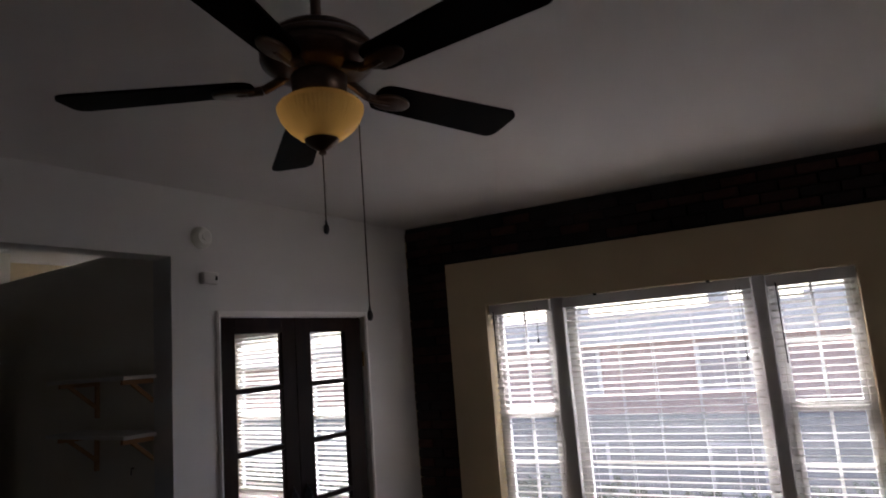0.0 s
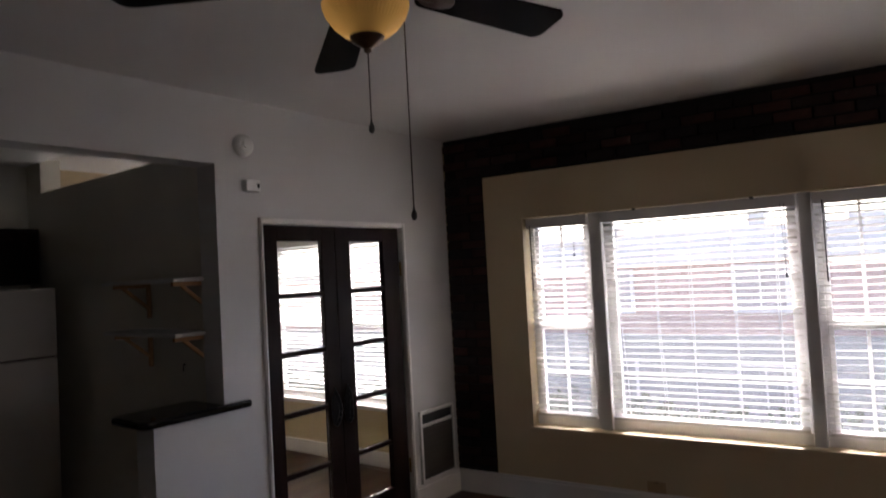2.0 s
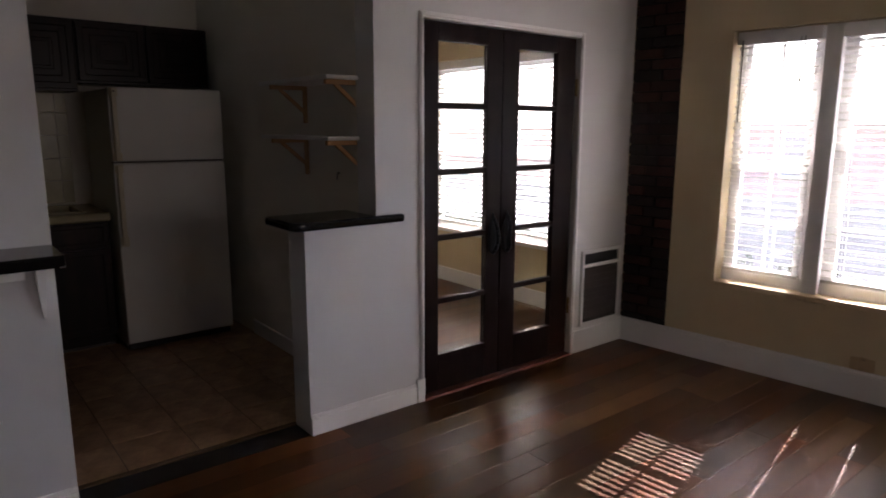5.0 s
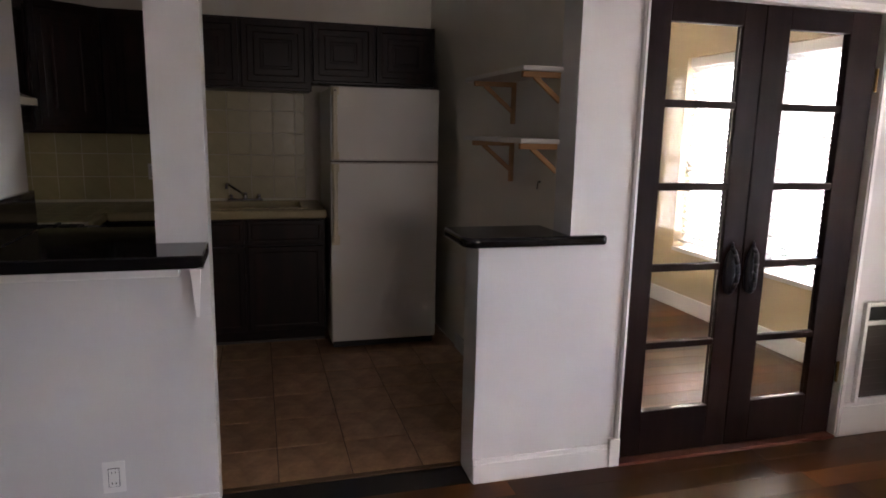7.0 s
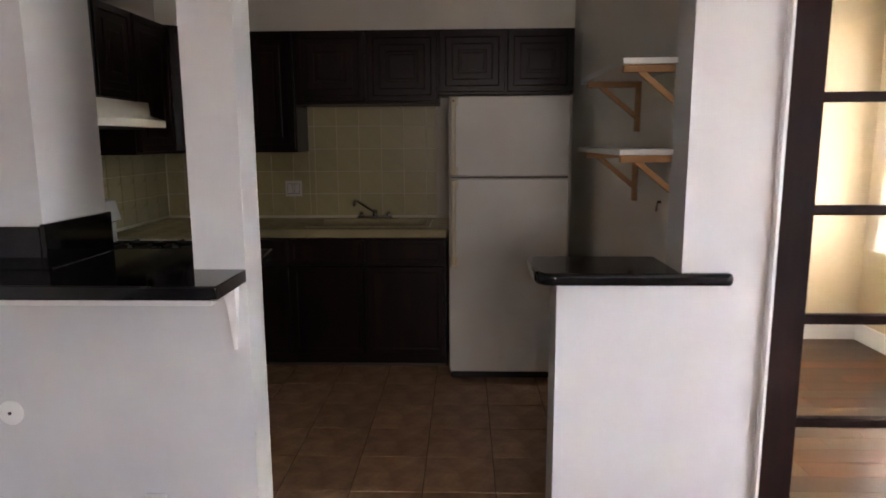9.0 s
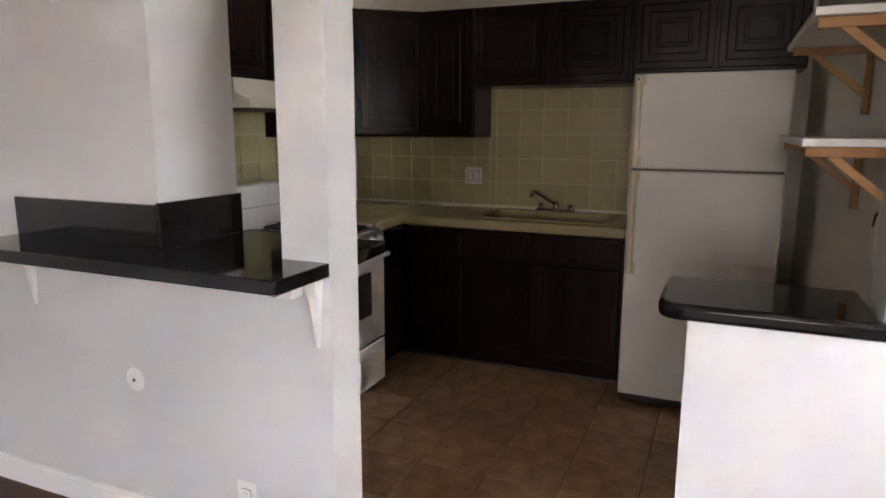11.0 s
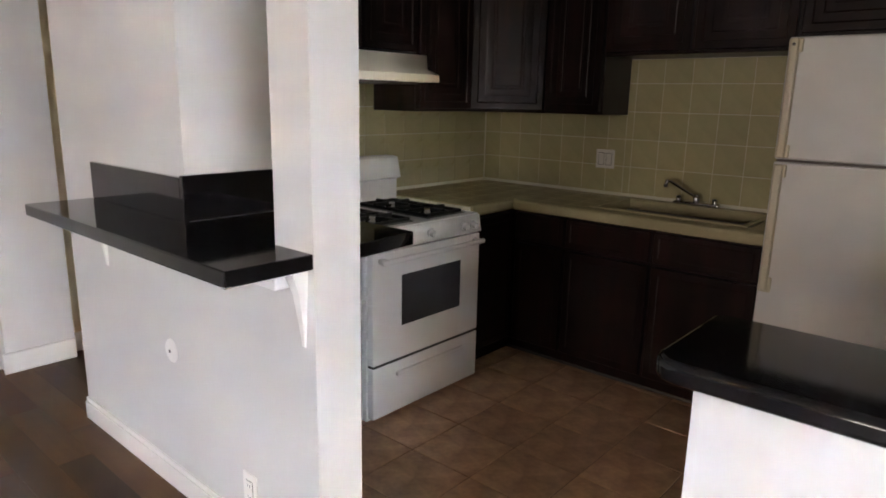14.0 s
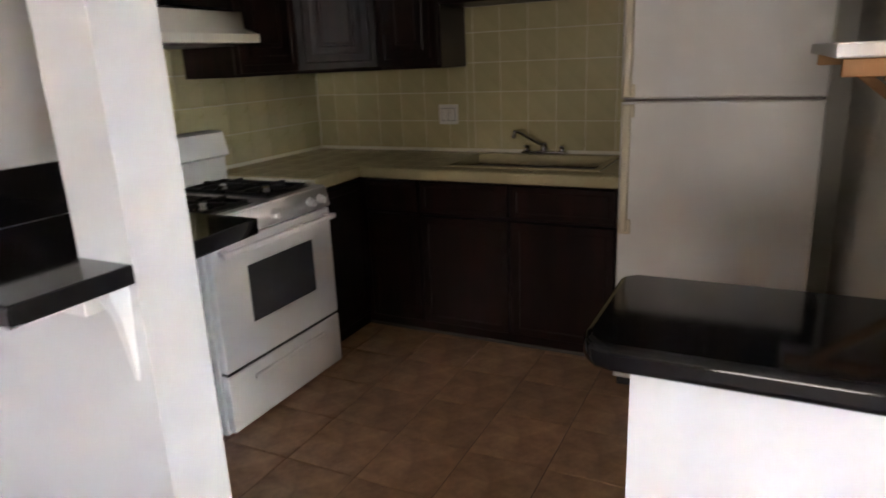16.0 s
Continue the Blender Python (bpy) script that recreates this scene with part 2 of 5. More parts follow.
def bowl_mat():
    m = bpy.data.materials.new("amber_glass")
    m.use_nodes = True
    n, l = m.node_tree.nodes, m.node_tree.links
    b = n["Principled BSDF"]
    b.inputs["Base Color"].default_value = (0.85, 0.67, 0.34, 1)
    b.inputs["Roughness"].default_value = 0.25
    tr = n.new("ShaderNodeBsdfTranslucent")
    tr.inputs[0].default_value = (0.95, 0.75, 0.38, 1)
    mx = n.new("ShaderNodeMixShader")
    mx.inputs[0].default_value = 0.75
    l.new(b.outputs[0], mx.inputs[1])
    l.new(tr.outputs[0], mx.inputs[2])
    l.new(mx.outputs[0], n["Material Output"].inputs[0])
    return m


def slat_mat():
    """Thin white vinyl that lets some light through."""
    m = mat("white_blind_slat", (0.62, 0.61, 0.59), 0.45, vary=0.03, scale=3, fine=50, bump=0.01)
    n, l = m.node_tree.nodes, m.node_tree.links
    tr = n.new("ShaderNodeBsdfTranslucent")
    tr.inputs[0].default_value = (0.66, 0.64, 0.61, 1)
    mx = n.new("ShaderNodeMixShader")
    mx.inputs[0].default_value = 0.24
    l.new(n["Principled BSDF"].outputs[0], mx.inputs[1])
    l.new(tr.outputs[0], mx.inputs[2])
    l.new(mx.outputs[0], n["Material Output"].inputs[0])
    return m


GLASS = glass_mat()
# glare over the view outside is put into this glass
VEILED = glass_mat("veiled_window_glass", 0.014)
SLAT = slat_mat()
BOWL = bowl_mat()


# ---- building helpers ----
def box(bm, x0, x1, y0, y1, z0, z1, bevel=0.0, m=None):
    x0, x1 = min(x0, x1), max(x0, x1)
    y0, y1 = min(y0, y1), max(y0, y1)
    z0, z1 = min(z0, z1), max(z0, z1)
    mm = Matrix.Translation(((x0 + x1) / 2, (y0 + y1) / 2, (z0 + z1) / 2)) @ Matrix.Diagonal((x1 - x0, y1 - y0, z1 - z0, 1))
    if m is not None:
        mm = m @ mm
    r = bmesh.ops.create_cube(bm, size=1, matrix=mm)
    if bevel:
        es = list({e for v in r["verts"] for e in v.link_edges})
        bmesh.ops.bevel(bm, geom=es, offset=bevel, segments=2, affect='EDGES', profile=0.5)
    return bm


def bx(x0, x1, y0, y1, z0, z1, bevel=0.0):
    return box(bmesh.new(), x0, x1, y0, y1, z0, z1, bevel)


def tube(bm, a, b, r, r2=None, seg=12, caps=True):
    a, b = Vector(a), Vector(b)
    d = b - a
    mm = Matrix.Translation((a + b) / 2) @ d.to_track_quat("Z", "Y").to_matrix().to_4x4()
    bmesh.ops.create_cone(bm, cap_ends=caps, segments=seg, radius1=r, radius2=r if r2 is None else r2, depth=d.length, matrix=mm)
    return bm


def lathe(profile, centre, seg=32, bm=None):
    """Turn a profile of (radius, height) round the upright axis through centre."""
    bm = bm or bmesh.new()
    rings = []
    for r, z in profile:
        ring = [bm.verts.new((centre[0] + r * math.cos(2 * math.pi * k / seg), centre[1] + r * math.sin(2 * math.pi * k / seg), centre[2] + z)) for k in range(seg)] if r > 1e-5 else [bm.verts.new((centre[0], centre[1], centre[2] + z))]
        rings.append(ring)
    for a, b in zip(rings, rings[1:]):
        for k in range(seg):
            q = [a[k % len(a)], a[(k + 1) % len(a)], b[(k + 1) % len(b)], b[k % len(b)]]
            q = list(dict.fromkeys(q))
            if len(q) >= 3:
                bm.faces.new(q)
    bmesh.ops.recalc_face_normals(bm, faces=bm.faces)
    return bm


def rope(bm, points, r, seg=6):
    """A thin cord hanging through the points."""
    rings = [[bm.verts.new((x + r * math.cos(2 * math.pi * k / seg), y + r * math.sin(2 * math.pi * k / seg), z)) for k in range(seg)] for x, y, z in points]
    for a, b in zip(rings, rings[1:]):
        for k in range(seg):
            bm.faces.new((a[k], a[(k + 1) % seg], b[(k + 1) % seg], b[k]))
    bm.faces.new(rings[0])
    bm.faces.new(rings[-1][::-1])
    bmesh.ops.recalc_face_normals(bm, faces=bm.faces)


def prism(points, z0, z1, bevel=0.0, bm=None):
    """An upright slab over a plan outline."""
    bm = bm or bmesh.new()
    vs = [bm.verts.new((x, y, z0)) for x, y in points]
    f = bm.faces.new(vs)
    r = bmesh.ops.extrude_face_region(bm, geom=[f])
    top = [v for v in r["geom"] if isinstance(v, bmesh.types.BMVert)]
    bmesh.ops.translate(bm, verts=top, vec=(0, 0, z1 - z0))
    bmesh.ops.recalc_face_normals(bm, faces=bm.faces)
    if bevel:
        es = [e for e in bm.edges]
        bmesh.ops.bevel(bm, geom=es, offset=bevel, segments=3, affect='EDGES', profile=0.5)
    return bm


def mesh_of(name, bm, material, smooth=None):
    me = bpy.data.meshes.new(name)
    bm.normal_update()
    if smooth is not None:
        for f in bm.faces:
            n = f.normal
            f.smooth = max(abs(n.x), abs(n.y), abs(n.z)) < 0.9995
        for e in bm.edges:
            if len(e.link_faces) == 2 and e.calc_face_angle(0) > radians(smooth):
                e.smooth = False
    bm.to_mesh(me)
    bm.free()
    me.materials.append(material)
    return me


def part(name, bm, material, parent=None, label="", smooth=35):
    ob = new(name, mesh_of(name, bm, material, smooth))
    if parent is not None:
        ob.parent = parent
        ob.matrix_parent_inverse = parent.matrix_basis.inverted()
    if label:
        ob["label"] = label
    return ob


def thing(name, label, category, at=(0, 0, 0), group="", rz=0):
    e = new(name)
    e.empty_display_size = 0.1
    e.matrix_basis = pose(*at, 0, 0, rz)
    return tagged(e, label, category, group)


def struct(name, bm, material, label, category, smooth=None):
    return tagged(part(name, bm, material, None, smooth=smooth), label, category, "", "structure")


def piece(name, mesh, parent, loc):
    ob = new(name, mesh)
    ob.parent = parent
    ob.location = loc
    return ob


# ---- plan ----
WX, WXB = -2.91, -3.07        # living-room face and kitchen face of the door wall
WY = 4.44                     # window wall
H = 2.67                      # ceiling
KX, KS, KN, KH = -5.44, -0.362, 2.475, 2.64   # kitchen: back, stove and shelf walls, ceiling
EX, SY = 3.3, -1.50           # unseen east wall, south wall
RX, RY = -5.60, 4.60          # second room: west and window walls
# the window wall stands a few degrees out of square with the partition
SWING = Matrix.Translation((WX, WY, 0)) @ pose(0, 0, 0, 0, 0, 5.5) @ Matrix.Translation((-WX, -WY, 0))


def swing(ob):
    ob.matrix_basis = SWING @ ob.matrix_basis
    return ob



# ---- walls ----
bm = bmesh.new()
box(bm, WXB, WX, -0.627, 0.872, 0, 1.0)
box(bm, -3.285, WX, -0.627, 0.391, 1.0, H)
box(bm, -3.285, WXB, -0.627, 0.391, 0, 1.0)
box(bm, WXB, WX, 0.391, 2.42, 2.30, H)
box(bm, WXB, WX, 2.032, 2.42, 0, 0.994)
box(bm, WXB, WX, 2.42, 2.690, 0, H)
box(bm, WXB, WX, 2.690, 3.905, 1.995, H)
box(bm, WXB, WX, 3.905, WY, 0, H)
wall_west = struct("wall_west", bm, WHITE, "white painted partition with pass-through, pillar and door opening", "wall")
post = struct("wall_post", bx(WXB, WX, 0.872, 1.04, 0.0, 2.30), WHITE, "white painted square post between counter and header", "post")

WIN = (-2.29, 0.042, 0.514, 2.030)
bm = bmesh.new()
T = 0.20
box(bm, WX, WIN[0], WY + 0.02, WY + T, 0, H)
box(bm, WIN[1], EX, WY + 0.02, WY + T, 0, H)
box(bm, WIN[0], WIN[1], WY + 0.02, WY + T, 0, WIN[2])
box(bm, WIN[0], WIN[1], WY + 0.02, WY + T, WIN[3], H)
wall_north = struct("wall_north", bm, MORTAR, "dark mortar bed of the exposed brick window wall", "wall")
swing(wall_north)
bm = bmesh.new()
PX0, PX1, PZ0, PZ1 = -2.575, 2.9, 0.0, 2.345
gx, gz = (PX0, WIN[0], WIN[1], PX1), (PZ0, WIN[2], WIN[3], PZ1)
grid = [[bm.verts.new((x, WY, z)) for x in gx] for z in gz]
for r in range(3):
    for c in range(3):
        if (r, c) != (1, 1):
            bm.faces.new((grid[r][c], grid[r][c + 1], grid[r + 1][c + 1], grid[r + 1][c]))
ex = bmesh.ops.extrude_face_region(bm, geom=list(bm.faces))
bmesh.ops.translate(bm, verts=[v for v in ex["geom"] if isinstance(v, bmesh.types.BMVert)], vec=(0, 0.018, 0))
bmesh.ops.recalc_face_normals(bm, faces=bm.faces)
tan_panel = struct("wall_panel_tan", bm, TAN, "tan painted plaster field round the window", "wall panel")
swing(tan_panel)

# opening added in the unseen east wall to hold the fill lamp
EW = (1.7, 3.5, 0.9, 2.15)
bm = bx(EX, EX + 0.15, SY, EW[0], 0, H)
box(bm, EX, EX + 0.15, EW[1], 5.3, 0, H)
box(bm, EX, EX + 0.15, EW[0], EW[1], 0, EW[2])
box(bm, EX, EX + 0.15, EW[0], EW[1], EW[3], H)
struct("wall_east", bm, WHITE, "plain white painted wall with an added opening for the fill lamp", "wall")
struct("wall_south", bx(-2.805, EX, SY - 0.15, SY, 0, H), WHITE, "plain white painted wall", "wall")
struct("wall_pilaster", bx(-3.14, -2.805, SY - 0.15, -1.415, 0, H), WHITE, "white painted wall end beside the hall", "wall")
struct("wall_hall", bx(-4.3, -3.14, SY - 0.15, SY, 0, H), TAN, "tan painted hall wall", "wall")
struct("wall_hall_end", bx(-4.45, -4.3, SY - 0.15, -0.627, 0, H), TAN, "tan painted hall end wall", "wall")
struct("wall_kitchen_south", bx(KX - 0.15, -3.285, -0.627, KS, 0, H), KWALL, "kitchen wall behind the stove", "wall")
struct("wall_kitchen_west", bx(KX - 0.15, KX, KS, KN, 0, H), KWALL, "cream painted kitchen back wall", "wall")
TR = (-5.20, -3.24, 2.41)     # open transom between kitchen and next room, up to the ceiling
bm = bx(KX - 0.15, WXB, KN, KN + 0.14, 0, TR[2])
box(bm, KX - 0.15, TR[0], KN, KN + 0.14, TR[2], H)
box(bm, TR[1], WXB, KN, KN + 0.14, TR[2], H)
box(bm, -3.095, WXB, 2.42, KN, 0.0, KH)
struct("wall_kitchen_north", bm, KWALL, "greige painted kitchen side wall with open transom above", "wall")
W2 = (-5.30, -3.42, 0.50, 2.06)
bm = bmesh.new()
box(bm, RX - 0.15, W2[0], RY, RY + 0.18, 0, H)
box(bm, W2[1], WXB + 0.13, RY, RY + 0.18, 0, H)
box(bm, W2[0], W2[1], RY, RY + 0.18, 0, W2[2])
box(bm, W2[0], W2[1], RY, RY + 0.18, W2[3], H)
struct("wall_room_north", bm, TAN, "tan painted window wall of the next room", "wall")
struct("wall_room_west", bx(RX - 0.15, RX, KN, RY, 0, H), TAN, "tan painted wall of the next room", "wall")

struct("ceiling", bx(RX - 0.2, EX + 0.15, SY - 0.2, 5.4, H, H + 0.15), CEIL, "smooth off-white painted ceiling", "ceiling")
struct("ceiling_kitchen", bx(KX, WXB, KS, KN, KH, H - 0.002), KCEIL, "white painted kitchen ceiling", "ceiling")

# ---- floors ----
floor = struct("floor", bx(-4.4, EX, SY, 5.1, -0.12, -0.006), MORTAR, "dark brown wood-look laminate plank floor", "floor")
floor_kitchen = struct("floor_kitchen", bx(KX, WXB, KS, KN, -0.004, -0.001), GROUT, "brown ceramic tile kitchen floor with grout", "floor")
floor_room = struct("floor_room", bx(RX, WXB, KN + 0.14, RY, -0.1, -0.006), MORTAR, "wood-look plank floor of the next room", "floor")
struct("floor_strip", bx(-3.09, -3.06, 1.04, 2.032, -0.001, 0.006, 0.002), PLANK, "dark wood floor transition strip", "trim")
struct("threshold", bx(-3.07, -2.885, 2.706, 3.89, -0.003, 0.014, 0.004), REDWOOD, "reddish wood door threshold", "threshold")


# ---- baseboards ----
def skirting(name, x0, x1, y0, y1, h=0.13, label="white painted baseboard"):
    bm = bx(x0, x1, y0, y1, 0, h - 0.02, 0.002)
    cx = 0.35
    if abs(x1 - x0) < abs(y1 - y0):
        box(bm, x0 + (x1 - x0) * (0 if name.endswith("w") else cx), x1 - (x1 - x0) * (cx if name.endswith("w") else 0), y0, y1, h - 0.021, h, 0.003)
    else:
        box(bm, x0, x1, y0 + (y1 - y0) * cx, y1, h - 0.021, h, 0.003)
    return struct(name, bm, TRIM, label, "baseboard", smooth=30)


skirting("baseboard_1w", WX, WX + 0.016, -0.627, 1.04, 0.10)
skirting("baseboard_2w", WX, WX + 0.016, 2.032, 2.655, 0.105)
skirting("baseboard_3w", WX, WX + 0.018, 3.92, WY, 0.17)
swing(skirting("baseboard_4n", WX + 0.018, EX, WY - 0.018, WY, 0.165))
struct("baseboard_5", bx(-3.14, -2.79, -1.415, -1.40, 0, 0.11, 0.003), TRIM, "white painted baseboard", "baseboard")
struct("baseboard_6", bx(-2.79, EX, SY, SY + 0.014, 0, 0.11, 0.003), TRIM, "white painted baseboard", "baseboard")
struct("baseboard_7", bx(-4.3, -3.15, SY, SY + 0.014, 0, 0.11, 0.003), TRIM, "white painted baseboard", "baseboard")
struct("baseboard_8", bx(RX, WXB, RY - 0.016, RY, 0, 0.13, 0.003), TRIM, "white painted baseboard", "baseboard")
struct("baseboard_9", bx(RX, RX + 0.016, KN + 0.14, RY - 0.016, 0, 0.13, 0.003), TRIM, "white painted baseboard", "baseboard")
struct("baseboard_10", bx(-4.6, -3.08, KN - 0.014, KN, 0, 0.10, 0.003), TRIM, "white painted kitchen baseboard", "baseboard")
struct("baseboard_block", bx(WX, WX + 0.022, 2.655, 2.706, 0, 0.13, 0.004), TRIM, "white plinth block at the door casing", "trim")


# ---- door casing and french doors ----
bm = bmesh.new()
for a, b in ((2.684, 2.704), (3.896, 3.932)):
    box(bm, WXB - 0.005, WX + 0.012, a, b, 0.0, 2.02, 0.003)
    box(bm, WX, WX + 0.019, a + 0.006, a + 0.018, 0.0, 2.012, 0.002)
box(bm, WXB - 0.005, WX + 0.012, 2.704, 3.896, 1.988, 2.02, 0.003)
box(bm, WX, WX + 0.019, 2.704, 3.896, 1.998, 2.010, 0.002)
struct("door_casing", bm, TRIM, "thin white painted door casing", "door frame", smooth=30)


def french_door(y0, y1, g0, g1, hinge_y, label):
    d = thing("french_door", label, "door", (-2.95, (y0 + y1) / 2, 0), "pair of french doors")
    X0, X1 = -2.968, -2.926
    zb, zt = 0.018, 1.984
    gb, gt = 0.225, 1.892
    part("stile", bx(X0, X1, y0, g0, zb, zt, 0.003), DOORWOOD, d)
    part("stile", bx(X0, X1, g1, y1, zb, zt, 0.003), DOORWOOD, d)
    part("rail", bx(X0, X1, g0, g1, zb, gb, 0.003), DOORWOOD, d)
    part("rail", bx(X0, X1, g0, g1, gt, zt, 0.003), DOORWOOD, d)
    zs = [gb, 0.528, 0.876, 1.226, 1.570, gt]
    for z in zs[1:-1]:
        part("muntin", bx(X0 + 0.004, X1 - 0.003, g0 - 0.002, g1 + 0.002, z - 0.0155, z + 0.0155, 0.005), DOORWOOD, d)
    for a, b in zip(zs, zs[1:]):
        p = part("pane", bx(-2.949, -2.945, g0, g1, a + 0.014 * (a > gb), b - 0.014 * (b < gt)), GLASS, d, "clear glass pane")
        p.visible_shadow = False
    for z in (0.33, 1.70):
        hg = bmesh.new()
        box(hg, X1 - 0.001, X1 + 0.006, hinge_y - 0.006, hinge_y + 0.006, z - 0.05, z + 0.05, 0.002)
        tube(hg, (X1 + 0.006, hinge_y, z - 0.052), (X1 + 0.006, hinge_y, z + 0.052), 0.006)
        part("hinge", hg, BRASS, d, "small brass hinge")
    return d


def iron_pull(door, y, s):
    h = lathe([(0.0, -0.10), (0.010, -0.098), (0.022, -0.07), (0.026, -0.02), (0.026, 0.02), (0.021, 0.07), (0.010, 0.098), (0.0, 0.10)], (0, 0, 0), 20)
    bmesh.ops.scale(h, verts=h.verts, vec=(0.55, 1.35, 1.0))
    bmesh.ops.translate(h, verts=h.verts, vec=(-2.918, y, 0.85))
    part("handle_plate", h, BLACKIRON, door, "oval black wrought-iron door pull")
    g = bmesh.new()
    pts = [(-2.915, y, 0.955), (-2.895, y, 0.935), (-2.884, y + s * 0.006, 0.89), (-2.881, y + s * 0.010, 0.85), (-2.884, y + s * 0.006, 0.81), (-2.895, y, 0.775), (-2.915, y, 0.755)]
    for a, b in zip(pts, pts[1:]):
        tube(g, a, b, 0.011, seg=10)
    tube(g, (-2.916, y, 0.95), (-2.916, y, 0.985), 0.010, 0.003, 10)
    part("handle", g, BLACKIRON, door, "bowed black iron grip")


dl = french_door(2.708, 3.272, 2.822, 3.166, 2.704, "closed dark espresso french door with five glass panes")
dr = french_door(3.278, 3.882, 3.402, 3.722, 3.889, "closed dark espresso french door with brass hinges")
iron_pull(dl, 3.212, 1)
iron_pull(dr, 3.322, -1)

# ---- living-room window ----
GY = 4.575
win = thing("window_1", "white vinyl triple window with a fixed centre pane and tan reveal", "window", (-1.1, GY, WIN[2]))
win["kind"] = "structure"
bm = bmesh.new()
box(bm, WIN[0], WIN[0] + 0.02, WY + 0.001, WY + T, WIN[2], WIN[3])
box(bm, WIN[1] - 0.02, WIN[1], WY + 0.001, WY + T, WIN[2], WIN[3])
box(bm, WIN[0] + 0.02, WIN[1] - 0.02, WY + 0.001, WY + T, WIN[3] - 0.015, WIN[3])
part("reveal", bm, TAN, win, "tan painted window reveal")
part("window_sill", bx(WIN[0] - 0.0, WIN[1] + 0.0, WY - 0.012, WY + T + 0.02, WIN[2] - 0.02, WIN[2] + 0.012, 0.005), TAN, win, "tan painted sill with worn edge")
MUL = ((-1.80, -1.712), (-0.521, -0.45))
for a, b in MUL:
    part("mullion", bx(a, b, 4.50, 4.62, WIN[2] + 0.012, WIN[3] - 0.015, 0.004), VINYL, win, "wide white mullion")


def sash_unit(parent, x0, x1, z0, z1, y, rail=None, muntins=True, bar=None, w=0.035, glass=None):
    def fr(a, b, c, d, yy, ww):
        bm = bmesh.new()
        box(bm, a, a + ww, yy - 0.02, yy + 0.02, c, d, 0.003)
        box(bm, b - ww, b, yy - 0.02, yy + 0.02, c, d, 0.003)
        box(bm, a + ww, b - ww, yy - 0.02, yy + 0.02, c, c + ww, 0.003)
        box(bm, a + ww, b - ww, yy - 0.02, yy + 0.02, d - ww, d, 0.003)
        return bm
    part("window_frame", fr(x0, x1, z0, z1, y, w), VINYL, parent)
    a, b = x0 + w, x1 - w
    sashes = [(z0 + w, z1 - w, y)] if rail is None else [(z0 + w, rail, y - 0.008), (rail, z1 - w, y + 0.02)]
    for c, d, yy in sashes:
        ww = 0.032
        s = part("sash", fr(a, b, c, d, yy, ww), VINYL, parent)
        p = part("pane", bx(a + ww, b - ww, yy - 0.002, yy + 0.002, c + ww, d - ww), glass or VEILED, s, "clear window glass")
        p.visible_shadow = False
        if muntins:
            mx, mz = (a + b) / 2, (c + d) / 2
            part("muntin", bx(mx - 0.009, mx + 0.009, yy - 0.008, yy + 0.008, c + ww, d - ww, 0.002), VINYL, s)
            part("muntin", bx(a + ww, b - ww, yy - 0.007, yy + 0.007, mz - 0.009, mz + 0.009, 0.002), VINYL, s)
        if bar:
            part("muntin", bx(a + ww, b - ww, yy - 0.01, yy + 0.01, bar - 0.009, bar + 0.009, 0.002), VINYL, s)


ZB, ZT = WIN[2] + 0.012, WIN[3] - 0.015
sash_unit(win, WIN[0] + 0.02, MUL[0][0], ZB, ZT, GY, rail=1.235)
sash_unit(win, MUL[0][1], MUL[1][0], ZB, ZT, GY, muntins=False, bar=0.905)
sash_unit(win, MUL[1][1], WIN[1] - 0.02, ZB, ZT, GY, rail=1.235)
for a, b in ((WIN[0] + 0.02, MUL[0][0]), MUL[0][1:] + MUL[1][:1], (MUL[1][1], WIN[1] - 0.02)):
    part("bottom_frame", bx(a, b, 4.532, 4.552, ZB, ZB + 0.075, 0.004), VINYL, win, "deep white bottom frame")
for x in (-1.47, -0.76):
    part("clip", bx(x - 0.012, x + 0.012, WY + 0.010, WY + 0.022, WIN[3] - 0.030, WIN[3] - 0.015, 0.002), BLACKPL, win, "small dark valance clip")
swing(win)


